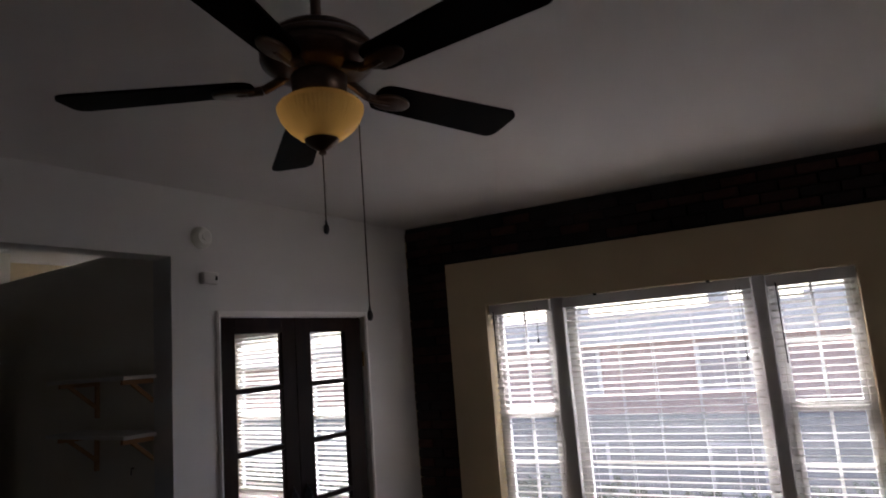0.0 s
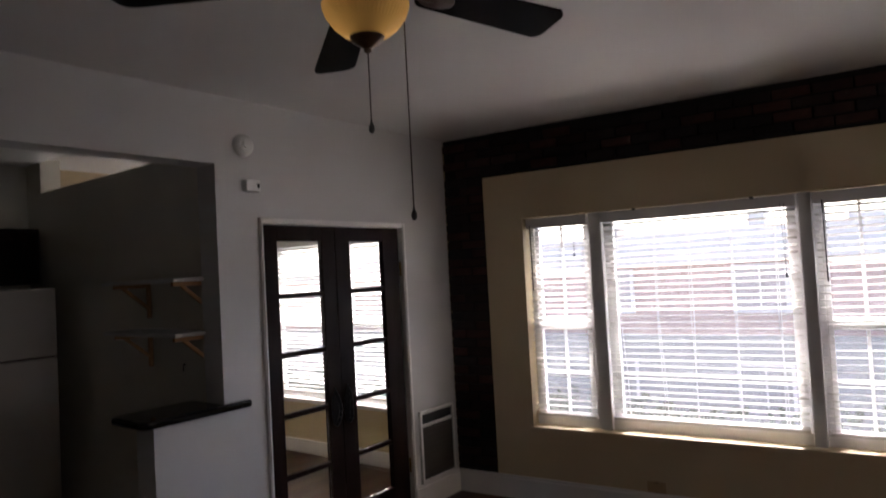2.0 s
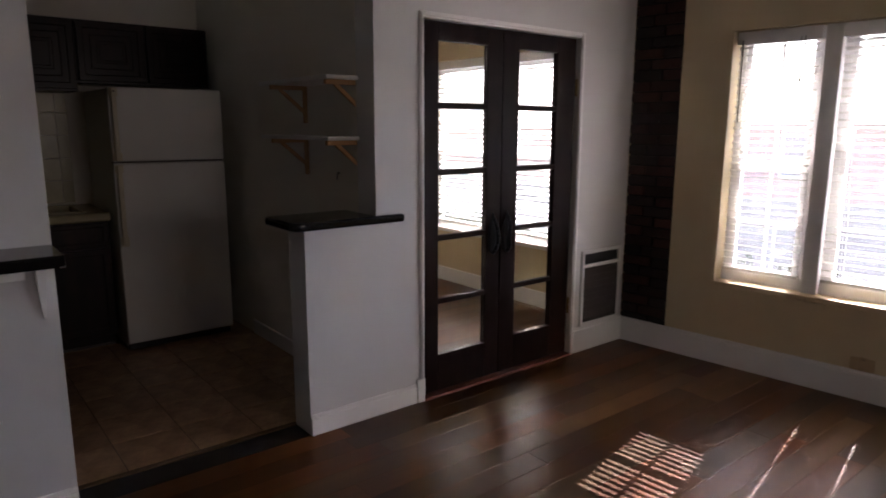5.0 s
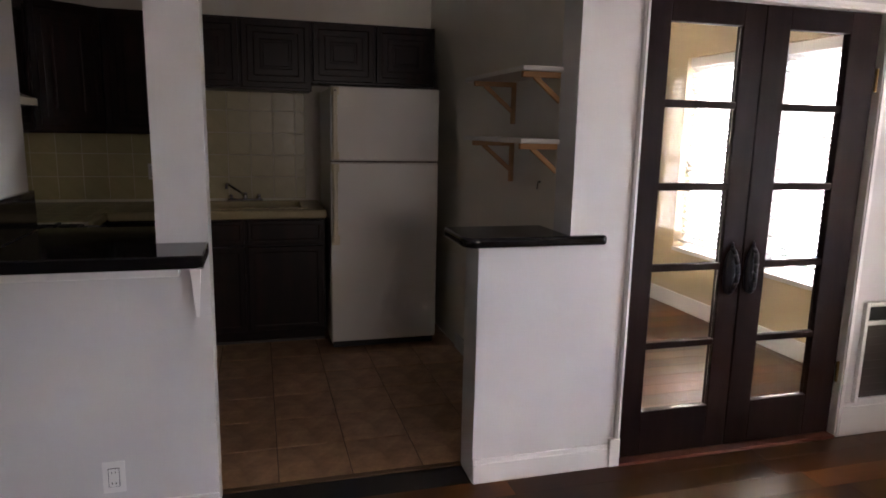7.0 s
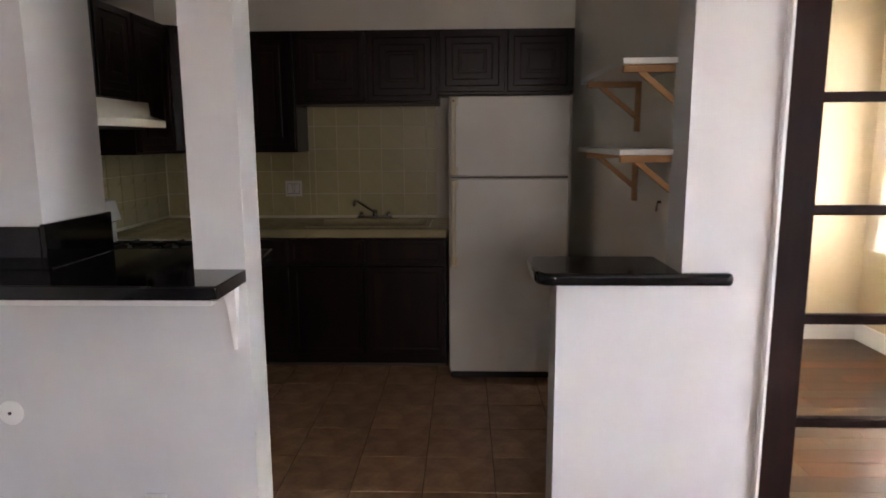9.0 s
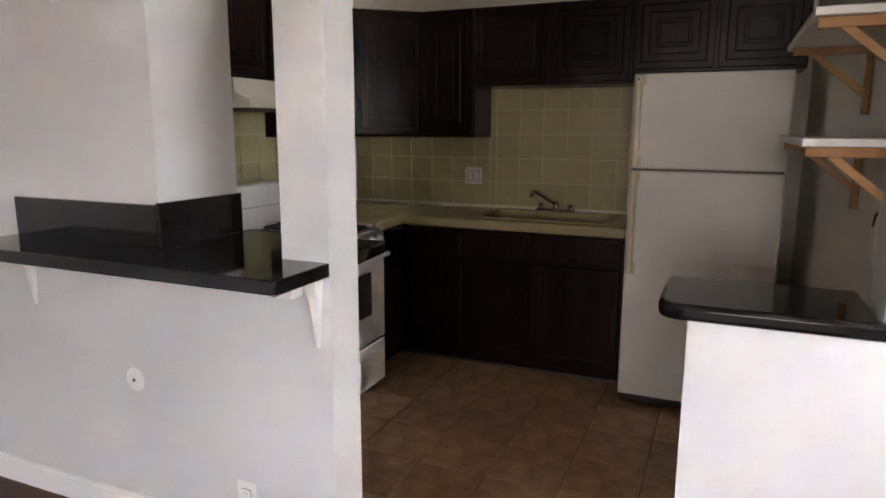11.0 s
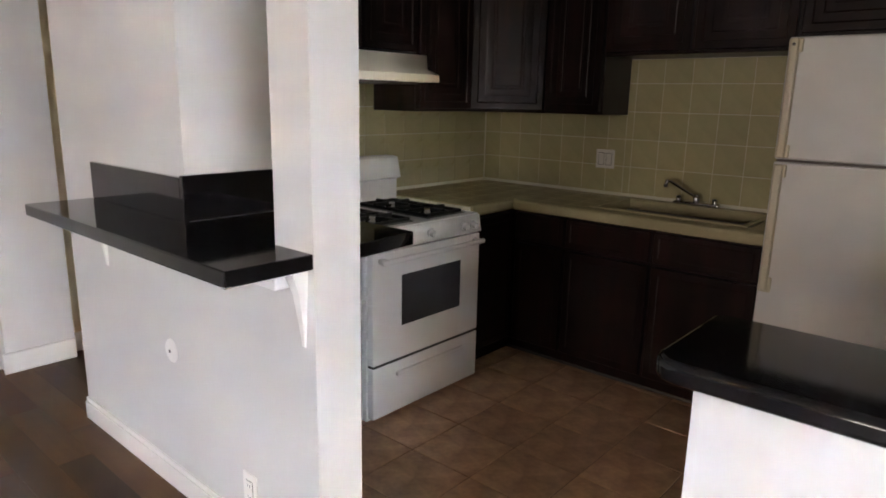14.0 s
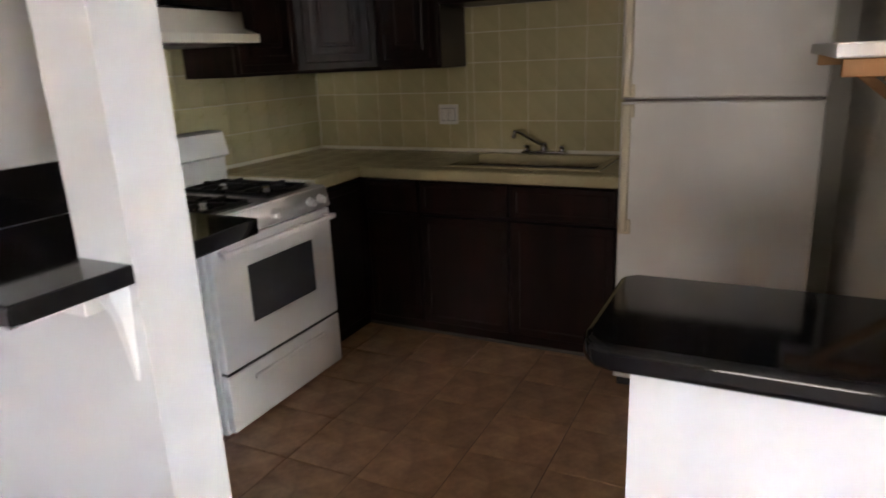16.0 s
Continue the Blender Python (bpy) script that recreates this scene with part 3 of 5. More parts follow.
def venetian(x0, x1, y, zb, zt, pitch, tilt, depth, label, group, wand=None, sag=0.0, cords_at=None, tassel=None):
    v = thing("venetian_blind", label, "window blind", ((x0 + x1) / 2, y, zt), group)
    part("headrail", bx(x0, x1, y - 0.028, y + 0.022, zt - 0.072, zt, 0.004), VINYL, v, "white blind headrail")
    part("bottom_rail", bx(x0 + 0.01, x1 - 0.01, y - 0.022, y + 0.022, zb, zb + 0.018, 0.004), SLAT, v)
    sm = bmesh.new()
    L = (x1 - x0) / 2 - 0.008
    m = max(2, round((x1 - x0) / 0.45))
    cords = [-L + 2 * L * (0.06 + 0.88 * i / (m - 1)) for i in range(m)]
    if cords_at:
        cords = [-L + 2 * L * q for q in cords_at]
    xs = sorted([-L, L] + [c - 0.0035 for c in cords] + [c + 0.0035 for c in cords])
    us = (-0.5, -0.15, 0.0, 0.15, 0.5)
    rows = [[sm.verts.new((sx, u * depth, 0.004 * (1 - 4 * u * u))) for sx in xs] for u in us]
    for r in range(4):
        for k in range(len(xs) - 1):
            if k % 2 == 1 and r in (1, 2):
                continue
            sm.faces.new((rows[r][k], rows[r][k + 1], rows[r + 1][k + 1], rows[r + 1][k]))
    bmesh.ops.solidify(sm, geom=list(sm.faces), thickness=0.0022)
    me = mesh_of("slat", sm, SLAT, 40)
    z = zt - 0.09
    k = 0
    pitch = (z - zb - 0.030) / math.ceil((z - zb - 0.030) / pitch)
    while z > zb + 0.02:
        s = piece("slat", me, v, (0, 0, z - zt))
        s.rotation_euler = (radians(tilt(z) + random.uniform(-1.2, 1.2)), radians(random.uniform(-0.15, 0.15) + sag * (k % 3 - 1)), 0)
        z -= pitch
        k += 1
    cord = 0.0017
    for c in cords:
        cx = (x0 + x1) / 2 + c
        cm = bmesh.new()
        for dy in (-depth / 2 - 0.001, depth / 2 + 0.001):
            bow = random.choice((-1, 1)) * random.uniform(0.004, 0.018) if sag else 0.002
            zs = [zt - 0.05 + (zb + 0.06 - zt) * q / 8 for q in range(9)]
            xx = [cx + bow * (math.sin(q / 8 * 5.0) if q > 4 else 0.12 * q) for q in range(9)]
            rope(cm, [(xx[q], y + dy, zs[q]) for q in range(9)], cord)
        part("cord", cm, SLAT, v, "thin white ladder cord")
    if wand:
        wm = bmesh.new()
        tube(wm, (wand, y - 0.035, zt - 0.05), (wand + 0.004, y - 0.04, zt - 0.52), 0.0038, seg=8)
        part("wand", wm, BLACKPL, v, "thin dark tilt wand")
    if tassel:
        wm = bmesh.new()
        for dx in (-0.012, 0.010):
            tube(wm, (tassel[0] + dx, y - 0.034, zt - 0.05), (tassel[0], y - 0.036, tassel[1]), 0.0016, seg=6)
        lift = part("lift_cord", wm, GRILLE, v, "thin grey lift cord")
        part("tassel", lathe([(0.0, 0.012), (0.004, 0.010), (0.007, -0.012), (0.009, -0.024), (0.0, -0.026)], (tassel[0], y - 0.036, tassel[1]), 12), BLACKPL, lift, "dark cord tassel")
    return v


def loose_tilt(z):
    """Slack ladder cords: the slats droop outwards towards the top."""
    return -1.0 - (z - 0.65) * 13.0


G1 = "blinds in the living-room window"
swing(venetian(WIN[0] + 0.03, MUL[0][0] - 0.006, 4.505, 0.60, ZT - 0.005, 0.042, lambda z: min(14.0, max(-3.0, (z - 1.16) * 150)), 0.050, "narrow white venetian blind, slats half open", G1, wand=-2.225, tassel=(-1.90, 1.74)))
swing(venetian(MUL[0][1] + 0.006, MUL[1][0] - 0.006, 4.505, 0.605, ZT - 0.005, 0.042, loose_tilt, 0.050, "wide white venetian blind with uneven slats and loose cords", G1, sag=0.12, cords_at=(0.075, 0.29, 0.47, 0.69, 0.90), tassel=(-0.60, 1.545)))
swing(venetian(MUL[1][1] + 0.006, WIN[1] - 0.03, 4.505, 0.60, ZT - 0.005, 0.042, loose_tilt, 0.050, "narrow white venetian blind, slats open", G1, wand=-0.395))

# ---- next room's window ----
win2 = thing("window_2", "white sash window of the next room with tan reveal", "window", (-4.2, 4.7, W2[2]))
win2["kind"] = "structure"
part("window_sill", bx(W2[0], W2[1], RY - 0.01, RY + 0.2, W2[2] - 0.02, W2[2] + 0.012, 0.004), TRIM, win2)
part("mullion", bx(-4.40, -4.32, RY + 0.06, RY + 0.18, W2[2] + 0.012, W2[3], 0.004), VINYL, win2)
sash_unit(win2, W2[0], -4.40, W2[2] + 0.012, W2[3], RY + 0.12, rail=1.25, muntins=False, glass=GLASS)
sash_unit(win2, -4.32, W2[1], W2[2] + 0.012, W2[3], RY + 0.12, rail=1.25, muntins=False, glass=GLASS)
G2 = "blinds in the next room"
venetian(W2[0] + 0.02, -4.41, RY + 0.045, 0.56, W2[3] - 0.005, 0.042, lambda z: -34, 0.05, "white venetian blind behind the french doors", G2)
venetian(-4.31, W2[1] - 0.02, RY + 0.045, 0.56, W2[3] - 0.005, 0.042, lambda z: -34, 0.05, "white venetian blind behind the french doors", G2)

# unseen window frame added round the fill lamp
win3 = thing("added_side_window", "added unseen side window framing the fill lamp", "window", (EX + 0.1, 2.6, EW[2]))
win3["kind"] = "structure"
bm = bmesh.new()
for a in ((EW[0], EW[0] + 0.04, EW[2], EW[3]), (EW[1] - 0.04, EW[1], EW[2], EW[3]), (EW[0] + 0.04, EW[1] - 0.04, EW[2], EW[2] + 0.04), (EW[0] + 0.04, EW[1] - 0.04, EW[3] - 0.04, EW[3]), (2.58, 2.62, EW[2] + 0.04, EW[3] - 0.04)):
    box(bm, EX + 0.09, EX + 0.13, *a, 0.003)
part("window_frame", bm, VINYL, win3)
# panel added behind the lamp so no sky enters here
part("sky_blocker", bx(EX + 0.135, EX + 0.145, EW[0], EW[1], EW[2], EW[3]), SLAT, win3, "unseen panel added to block the sky")

# ---- wall heater ----
heater = thing("wall_heater", "recessed wall heater with brown grille and white frame", "heater", (WX, 4.19, 0.18))
y0, y1, z0, z1 = 3.985, 4.385, 0.17, 0.675
bm = bmesh.new()
for a in ((y0, y0 + 0.022, z0, z1), (y1 - 0.022, y1, z0, z1), (y0 + 0.022, y1 - 0.022, z0, z0 + 0.022), (y0 + 0.022, y1 - 0.022, z1 - 0.022, z1)):
    box(bm, WX, WX + 0.02, *a, 0.003)
part("frame", bm, TRIM, heater, "white painted heater frame")
part("grille", bx(WX + 0.001, WX + 0.012, y0 + 0.022, y1 - 0.022, z0 + 0.022, 0.56, 0.002), GRILLE, heater, "perforated brown metal grille")
part("control_slot", bx(WX + 0.001, WX + 0.006, y0 + 0.022, y1 - 0.022, 0.582, z1 - 0.022), BLACKPL, heater, "dark open vent slot")
part("divider", bx(WX + 0.001, WX + 0.018, y0 + 0.022, y1 - 0.022, 0.56, 0.582, 0.003), TRIM, heater)
for k in range(9):
    zz = z0 + 0.04 + k * 0.04
    part("louvre", bx(WX + 0.012, WX + 0.015, y0 + 0.03, y1 - 0.03, zz, zz + 0.012, 0.001), GRILLE, heater)

# ---- alarms and plates ----
sm = lathe([(0.0, 0.042), (0.040, 0.040), (0.052, 0.030), (0.062, 0.012), (0.064, 0.0), (0, 0)], (0, 0, 0), 28)
bmesh.ops.rotate(sm, verts=sm.verts, cent=(0, 0, 0), matrix=Euler((0, radians(90), 0)).to_matrix())
alarm = thing("smoke_alarm", "round white smoke alarm on the wall", "smoke alarm", (WX, 2.60, 2.415))
bmesh.ops.translate(sm, verts=sm.verts, vec=(WX, 2.60, 2.415))
part("body", sm, PLATE, alarm)
sb = bmesh.new()
tube(sb, (WX + 0.04, 2.60, 2.415), (WX + 0.046, 2.60, 2.415), 0.02, seg=18)
part("button", sb, PLATE, alarm)
sensor = thing("wall_sensor", "small white wall-mounted sensor box", "sensor", (WX, 2.63, 2.19))
part("body", bx(WX, WX + 0.045, 2.585, 2.68, 2.16, 2.225, 0.008), PLATE, sensor)
part("lens", bx(WX + 0.045, WX + 0.049, 2.655, 2.67, 2.18, 2.205, 0.002), SLOT, sensor, "dark lens")


def outlet(name, label, origin, axis, w=0.074, h=0.118, kind="duplex", plate=None):
    plate = plate or PLATE
    t = thing(name, label, "outlet", origin)
    x, y, z = origin

    def pl(a0, a1, c0, c1, d0, d1, bev, material, nm, lab=""):
        if axis == "x":
            part(nm, bx(x + d0, x + d1, y + a0, y + a1, z + c0, z + c1, bev), material, t, lab)
        else:
            part(nm, bx(x + a0, x + a1, y - d1, y - d0, z + c0, z + c1, bev), material, t, lab)
    pl(-w / 2, w / 2, -h / 2, h / 2, 0, 0.006, 0.002, plate, "cover_plate")
    if kind == "duplex":
        for dz in (-0.028, 0.028):
            pl(-0.016, 0.016, dz - 0.014, dz + 0.014, 0.006, 0.008, 0.001, plate, "socket")
            pl(-0.008, -0.005, dz - 0.005, dz + 0.006, 0.008, 0.0085, 0, SLOT, "slot")
            pl(0.005, 0.008, dz - 0.005, dz + 0.006, 0.008, 0.0085, 0, SLOT, "slot")
    elif kind == "decora":
        pl(-0.0185, 0.0185, -0.0355, 0.0355, 0.006, 0.0066, 0, SLOT, "gap", "dark gap round the insert")
        pl(-0.0165, 0.0165, -0.0335, 0.0335, 0.006, 0.0095, 0.001, PLATE, "insert")
        for dz in (-0.020, 0.020):
            pl(-0.007, -0.005, dz - 0.004, dz + 0.004, 0.0095, 0.0099, 0, SLOT, "slot")
            pl(0.005, 0.007, dz - 0.004, dz + 0.004, 0.0095, 0.0099, 0, SLOT, "slot")
    else:
        for dy in (-0.024, 0.024):
            pl(dy - 0.0185, dy + 0.0185, -0.0355, 0.0355, 0.006, 0.0066, 0, SLOT, "gap", "dark gap round the rocker")
            pl(dy - 0.016, dy + 0.016, -0.033, 0.033, 0.006, 0.0085, 0.001, PLATE, "rocker")
    return t


outlet("wall_outlet", "white rectangular-insert outlet low on the half wall", (WX, 0.69, 0.205), "x", kind="decora")
outlet("switch_plate", "white double rocker switch on tiled backsplash", (KX + 0.012, 0.545, 1.122), "x", 0.116, 0.108, "rocker")
swing(outlet("wall_outlet", "beige outlet on the tan wall above baseboard", (-1.43, WY, 0.20), "y", 0.118, 0.074, plate=BEIGE))
cp = lathe([(0.0, 0.007), (0.030, 0.006), (0.042, 0.003), (0.044, 0.0), (0, 0)], (0, 0, 0), 28)
bmesh.ops.rotate(cp, verts=cp.verts, cent=(0, 0, 0), matrix=Euler((0, radians(90), 0)).to_matrix())
bmesh.ops.translate(cp, verts=cp.verts, vec=(WX, 0.215, 0.55))
cable = thing("cable_plate", "round white cable outlet plate on half wall", "cable outlet", (WX, 0.215, 0.55))
part("cover_plate", cp, PLATE, cable)
cb = bmesh.new()
tube(cb, (WX + 0.006, 0.215, 0.55), (WX + 0.009, 0.215, 0.55), 0.006, seg=12)
part("jack", cb, SLOT, cable, "small dark jack")

# ---- granite counters ----
lc = thing("bar_counter", "black granite bar counter slab wrapped round the post", "counter", (-2.8, 0.4, 1.0))
part("slab", prism([(-2.655, -0.30), (-2.655, 1.04), (WX, 1.04), (WX, 0.871), (WXB, 0.871), (WXB, 1.03), (-3.32, 1.006), (-3.32, 0.412), (WX, 0.412), (WX, -0.30)], 1.001, 1.043, 0.004), GRANITE, lc)
part("corner_chip", bx(-2.672, -2.6535, 1.022, 1.0415, 1.0005, 1.006, 0.002), CHROME, lc, "small bright chip at the corner")
bsp = thing("backsplash", "low black granite backsplash round the pillar", "backsplash", (WX, 0.2, 1.05))
part("panel", bx(WX, -2.890, -0.30, 0.391, 1.0435, 1.182, 0.003), GRANITE, bsp)
part("panel", bx(-3.285, -2.890, 0.391, 0.411, 1.0435, 1.190, 0.003), GRANITE, bsp)
rc = thing("half_wall_counter", "black granite cap with bullnose edge on half wall", "counter", (-3.0, 2.2, 0.994))
outline = [(-2.925, 1.962), (-2.900, 1.968), (-2.880, 1.985), (-2.872, 2.012), (-2.872, 2.560), (-2.882, 2.572), (-2.9095, 2.572), (-2.9095, 2.4185), (-3.20, 2.4185), (-3.20, 1.985), (-3.178, 1.962)]
part("slab", prism(outline, 0.996, 1.036, 0.012), GRANITE, rc)


def bracket_iron(y, label):
    b = thing("counter_bracket", label, "bracket", (WX, y, 0.8), "brackets under the bar counter")
    leg = bmesh.new()
    prof = [(0.0, 0.775), (0.006, 0.778), (0.014, 0.85), (0.026, 0.93), (0.048, 0.985), (0.048, 1.0), (0.0, 1.0)]
    half = [0.004, 0.005, 0.010, 0.015, 0.021, 0.021, 0.021]
    a0 = [leg.verts.new((WX + p, y - h, q)) for (p, q), h in zip(prof, half)]
    a1 = [leg.verts.new((WX + p, y + h, q)) for (p, q), h in zip(prof, half)]
    leg.faces.new(a0), leg.faces.new(a1[::-1])
    for k in range(len(prof)):
        leg.faces.new((a0[k], a0[(k + 1) % len(prof)], a1[(k + 1) % len(prof)], a1[k]))
    bmesh.ops.recalc_face_normals(leg, faces=leg.faces)
    part("wall_leg", leg, TRIM, b, "tapered white wall leg")
    part("arm", bx(WX + 0.048, -2.70, y - 0.018, y + 0.018, 0.990, 1.000, 0.003), TRIM, b)
    for z in (0.965, 0.93):
        sc = bmesh.new()
        tube(sc, (WX + 0.02, y + 0.010, z), (WX + 0.046 - (0.985 - z) * 0.4, y + 0.010, z), 0.004, seg=10)
        part("screw", sc, PLATE, b)
    return b


bracket_iron(0.995, "white painted metal bracket under granite counter")
bracket_iron(-0.265, "white painted metal bracket under granite counter")
cleat = thing("counter_cleat", "white painted wood cleat under counter front", "cleat", (WX, 0.3, 0.95))
part("board", bx(WX, WX + 0.058, -0.20, 0.945, 0.935, 1.0, 0.004), TRIM, cleat)

# ---- refrigerator ----
fr = thing("refrigerator", "white top-freezer refrigerator with yellowed long handles", "refrigerator", (-5.0, 2.0, 0))
part("body", bx(-5.40, -4.745, 1.652, 2.340, 0.03, 1.690, 0.008), FRIDGE, fr)
part("freezer_door", bx(-4.740, -4.682, 1.648, 2.345, 1.241, 1.697, 0.010), FRIDGE, fr)
part("fridge_door", bx(-4.740, -4.682, 1.648, 2.345, 0.06, 1.231, 0.010), FRIDGE, fr)
part("gasket", bx(-4.744, -4.70, 1.655, 2.338, 1.2305, 1.2415), GRILLE, fr, "dark gap between doors")
part("kick_plate", bx(-4.76, -4.715, 1.66, 2.335, 0.012, 0.055, 0.004), BLACKPL, fr, "black kick grille")


def fridge_handle(z0, z1):
    bm = bx(-4.682, -4.648, 1.660, 1.690, z0, z1, 0.008)
    box(bm, -4.682, -4.664, 1.653, 1.702, z0 - 0.012 if z0 < 1 else z0, z0 + 0.05, 0.006)
    box(bm, -4.682, -4.664, 1.653, 1.702, z1 - 0.05, z1 + 0.0, 0.006)
    part("handle", bm, CREAM, fr, "yellowed plastic handle")


capm = bmesh.new()
tube(capm, (-4.664, 1.676, 1.668), (-4.645, 1.676, 1.668), 0.006, seg=12)
part("screw_cap", capm, GRILLE, fr)
fridge_handle(1.248, 1.690)
fridge_handle(0.72, 1.222)
for yy in (1.70, 2.29):
    b = bmesh.new()
    tube(b, (-4.78, yy, 0), (-4.78, yy, 0.03), 0.018, seg=12)
    part("foot", b, BLACKPL, fr)

# ---- stove ----
st = thing("gas_stove", "white gas range with black cast-iron grates and oven window", "stove", (-4.08, 0.05, 0))
SX0, SX1, SF, SB = -4.455, -3.715, 0.388, -0.330
part("body", bx(SX0, SX1, SB, SF - 0.04, 0.012, 0.862, 0.004), ENAMEL, st)
part("cooktop", bx(SX0 - 0.006, SX1 + 0.006, SB + 0.02, SF - 0.02, 0.862, 0.892, 0.008), ENAMEL, st)
pan = bmesh.new()
vs = [(SF - 0.042, 0.80), (SF + 0.002, 0.80), (SF - 0.014, 0.884), (SF - 0.042, 0.884)]
f0 = [pan.verts.new((SX0 - 0.004, a, b)) for a, b in vs]
f1 = [pan.verts.new((SX1 + 0.004, a, b)) for a, b in vs]
pan.faces.new(f0), pan.faces.new(f1[::-1])
for k in range(4):
    pan.faces.new((f0[k], f0[(k + 1) % 4], f1[(k + 1) % 4], f1[k]))
bmesh.ops.recalc_face_normals(pan, faces=pan.faces)
part("control_panel", pan, ENAMEL, st)
for kx in (-4.395, -4.325, -4.085, -3.85, -3.78):
    k = bmesh.new()
    tube(k, (kx, SF - 0.008, 0.842), (kx, SF + 0.006, 0.839), 0.022, seg=20)
    tube(k, (kx, SF + 0.006, 0.839), (kx, SF + 0.024, 0.836), 0.018, 0.015, seg=20)
    box(k, kx - 0.003, kx + 0.003, SF + 0.02, SF + 0.028, 0.822, 0.852, 0.001)
    part("knob", k, ENAMEL, st, "white burner knob")
od = part("oven_door", bx(SX0 + 0.004, SX1 - 0.004, SF - 0.038, SF, 0.285, 0.793, 0.006), ENAMEL, st)
part("oven_window", bx(-4.302, -3.895, SF - 0.002, SF + 0.003, 0.44, 0.676, 0.002), OVENGLASS, od, "dark oven window")
hb = bx(SX0 + 0.02, SX1 - 0.02, SF + 0.030, SF + 0.052, 0.748, 0.772, 0.008)
for hx in (SX0 + 0.05, SX1 - 0.05):
    box(hb, hx - 0.014, hx + 0.014, SF - 0.002, SF + 0.04, 0.748, 0.772, 0.004)
part("handle", hb, ENAMEL, od, "white bar handle")
dw = part("drawer", bx(SX0 + 0.004, SX1 - 0.004, SF - 0.038, SF, 0.03, 0.272, 0.006), ENAMEL, st)
part("drawer_grip", bx(-4.33, -3.86, SF - 0.002, SF + 0.012, 0.205, 0.225, 0.005), ENAMEL, dw)
part("gap", bx(SX0 + 0.01, SX1 - 0.01, SF - 0.045, SF - 0.006, 0.272, 0.285), BLACKPL, st, "dark gap above the drawer")
bg = bmesh.new()
pr = [(SB + 0.03, 0.888), (SB + 0.118, 0.888), (SB + 0.118, 1.008), (SB + 0.150, 1.022), (SB + 0.125, 1.128), (SB + 0.10, 1.135), (SB + 0.03, 1.135)]
a0 = [bg.verts.new((SX0, p, q)) for p, q in pr]
a1 = [bg.verts.new((SX1, p, q)) for p, q in pr]
bg.faces.new(a0), bg.faces.new(a1[::-1])
for k in range(len(pr)):
    bg.faces.new((a0[k], a0[(k + 1) % len(pr)], a1[(k + 1) % len(pr)], a1[k]))
bmesh.ops.recalc_face_normals(bg, faces=bg.faces)
part("backguard", bg, ENAMEL, st, "sloped white back panel")
for gx in (-4.27, -3.90):
    part("burner_tray", bx(gx - 0.138, gx + 0.138, -0.192, 0.322, 0.8915, 0.8945, 0.001), BLACKPL, st, "dark burner tray")
    for gy in (-0.06, 0.19):
        b = lathe([(0.0, 0.014), (0.03, 0.014), (0.038, 0.006), (0.042, 0.0), (0.09, 0.0015), (0.10, 0.0)], (gx, gy, 0.8947), 24)
        part("burner", b, CHROME, st, "steel burner with drip bowl")
        g = bmesh.new()
        zt = 0.914
        for s_ in (-1, 1):
            box(g, gx + s_ * 0.122 - 0.006, gx + s_ * 0.122 + 0.006, gy - 0.118, gy + 0.118, 0.8947, zt - 0.004, 0.003)
            box(g, gx - 0.128, gx + 0.128, gy + s_ * 0.112 - 0.006, gy + s_ * 0.112 + 0.006, 0.8947, zt - 0.004, 0.003)
            box(g, gx + s_ * 0.030, gx + s_ * 0.124, gy - 0.010, gy + 0.010, zt - 0.014, zt + 0.006, 0.004)
            box(g, gx - 0.010, gx + 0.010, gy + s_ * 0.030, gy + s_ * 0.114, zt - 0.014, zt + 0.006, 0.004)
        part("grate", g, IRON, st, "black cast-iron grate")

# ---- range hood ----
hood = thing("range_hood", "almond enamel range hood under the upper cabinets", "range hood", (-4.05, -0.1, 1.5))
hd = bmesh.new()
pr = [(KS + 0.002, 1.523), (0.132, 1.523), (0.132, 1.558), (0.052, 1.586), (0.044, 1.655), (KS + 0.002, 1.655)]
a0 = [hd.verts.new((-4.41, p, q)) for p, q in pr]
a1 = [hd.verts.new((-3.70, p, q)) for p, q in pr]
hd.faces.new(a0), hd.faces.new(a1[::-1])
for k in range(len(pr)):
    hd.faces.new((a0[k], a0[(k + 1) % len(pr)], a1[(k + 1) % len(pr)], a1[k]))
bmesh.ops.recalc_face_normals(hd, faces=hd.faces)
part("canopy", hd, HOODM, hood)
part("filter", bx(-4.34, -3.78, -0.26, 0.06, 1.513, 1.524, 0.002), GRILLE, hood, "greasy metal filter")


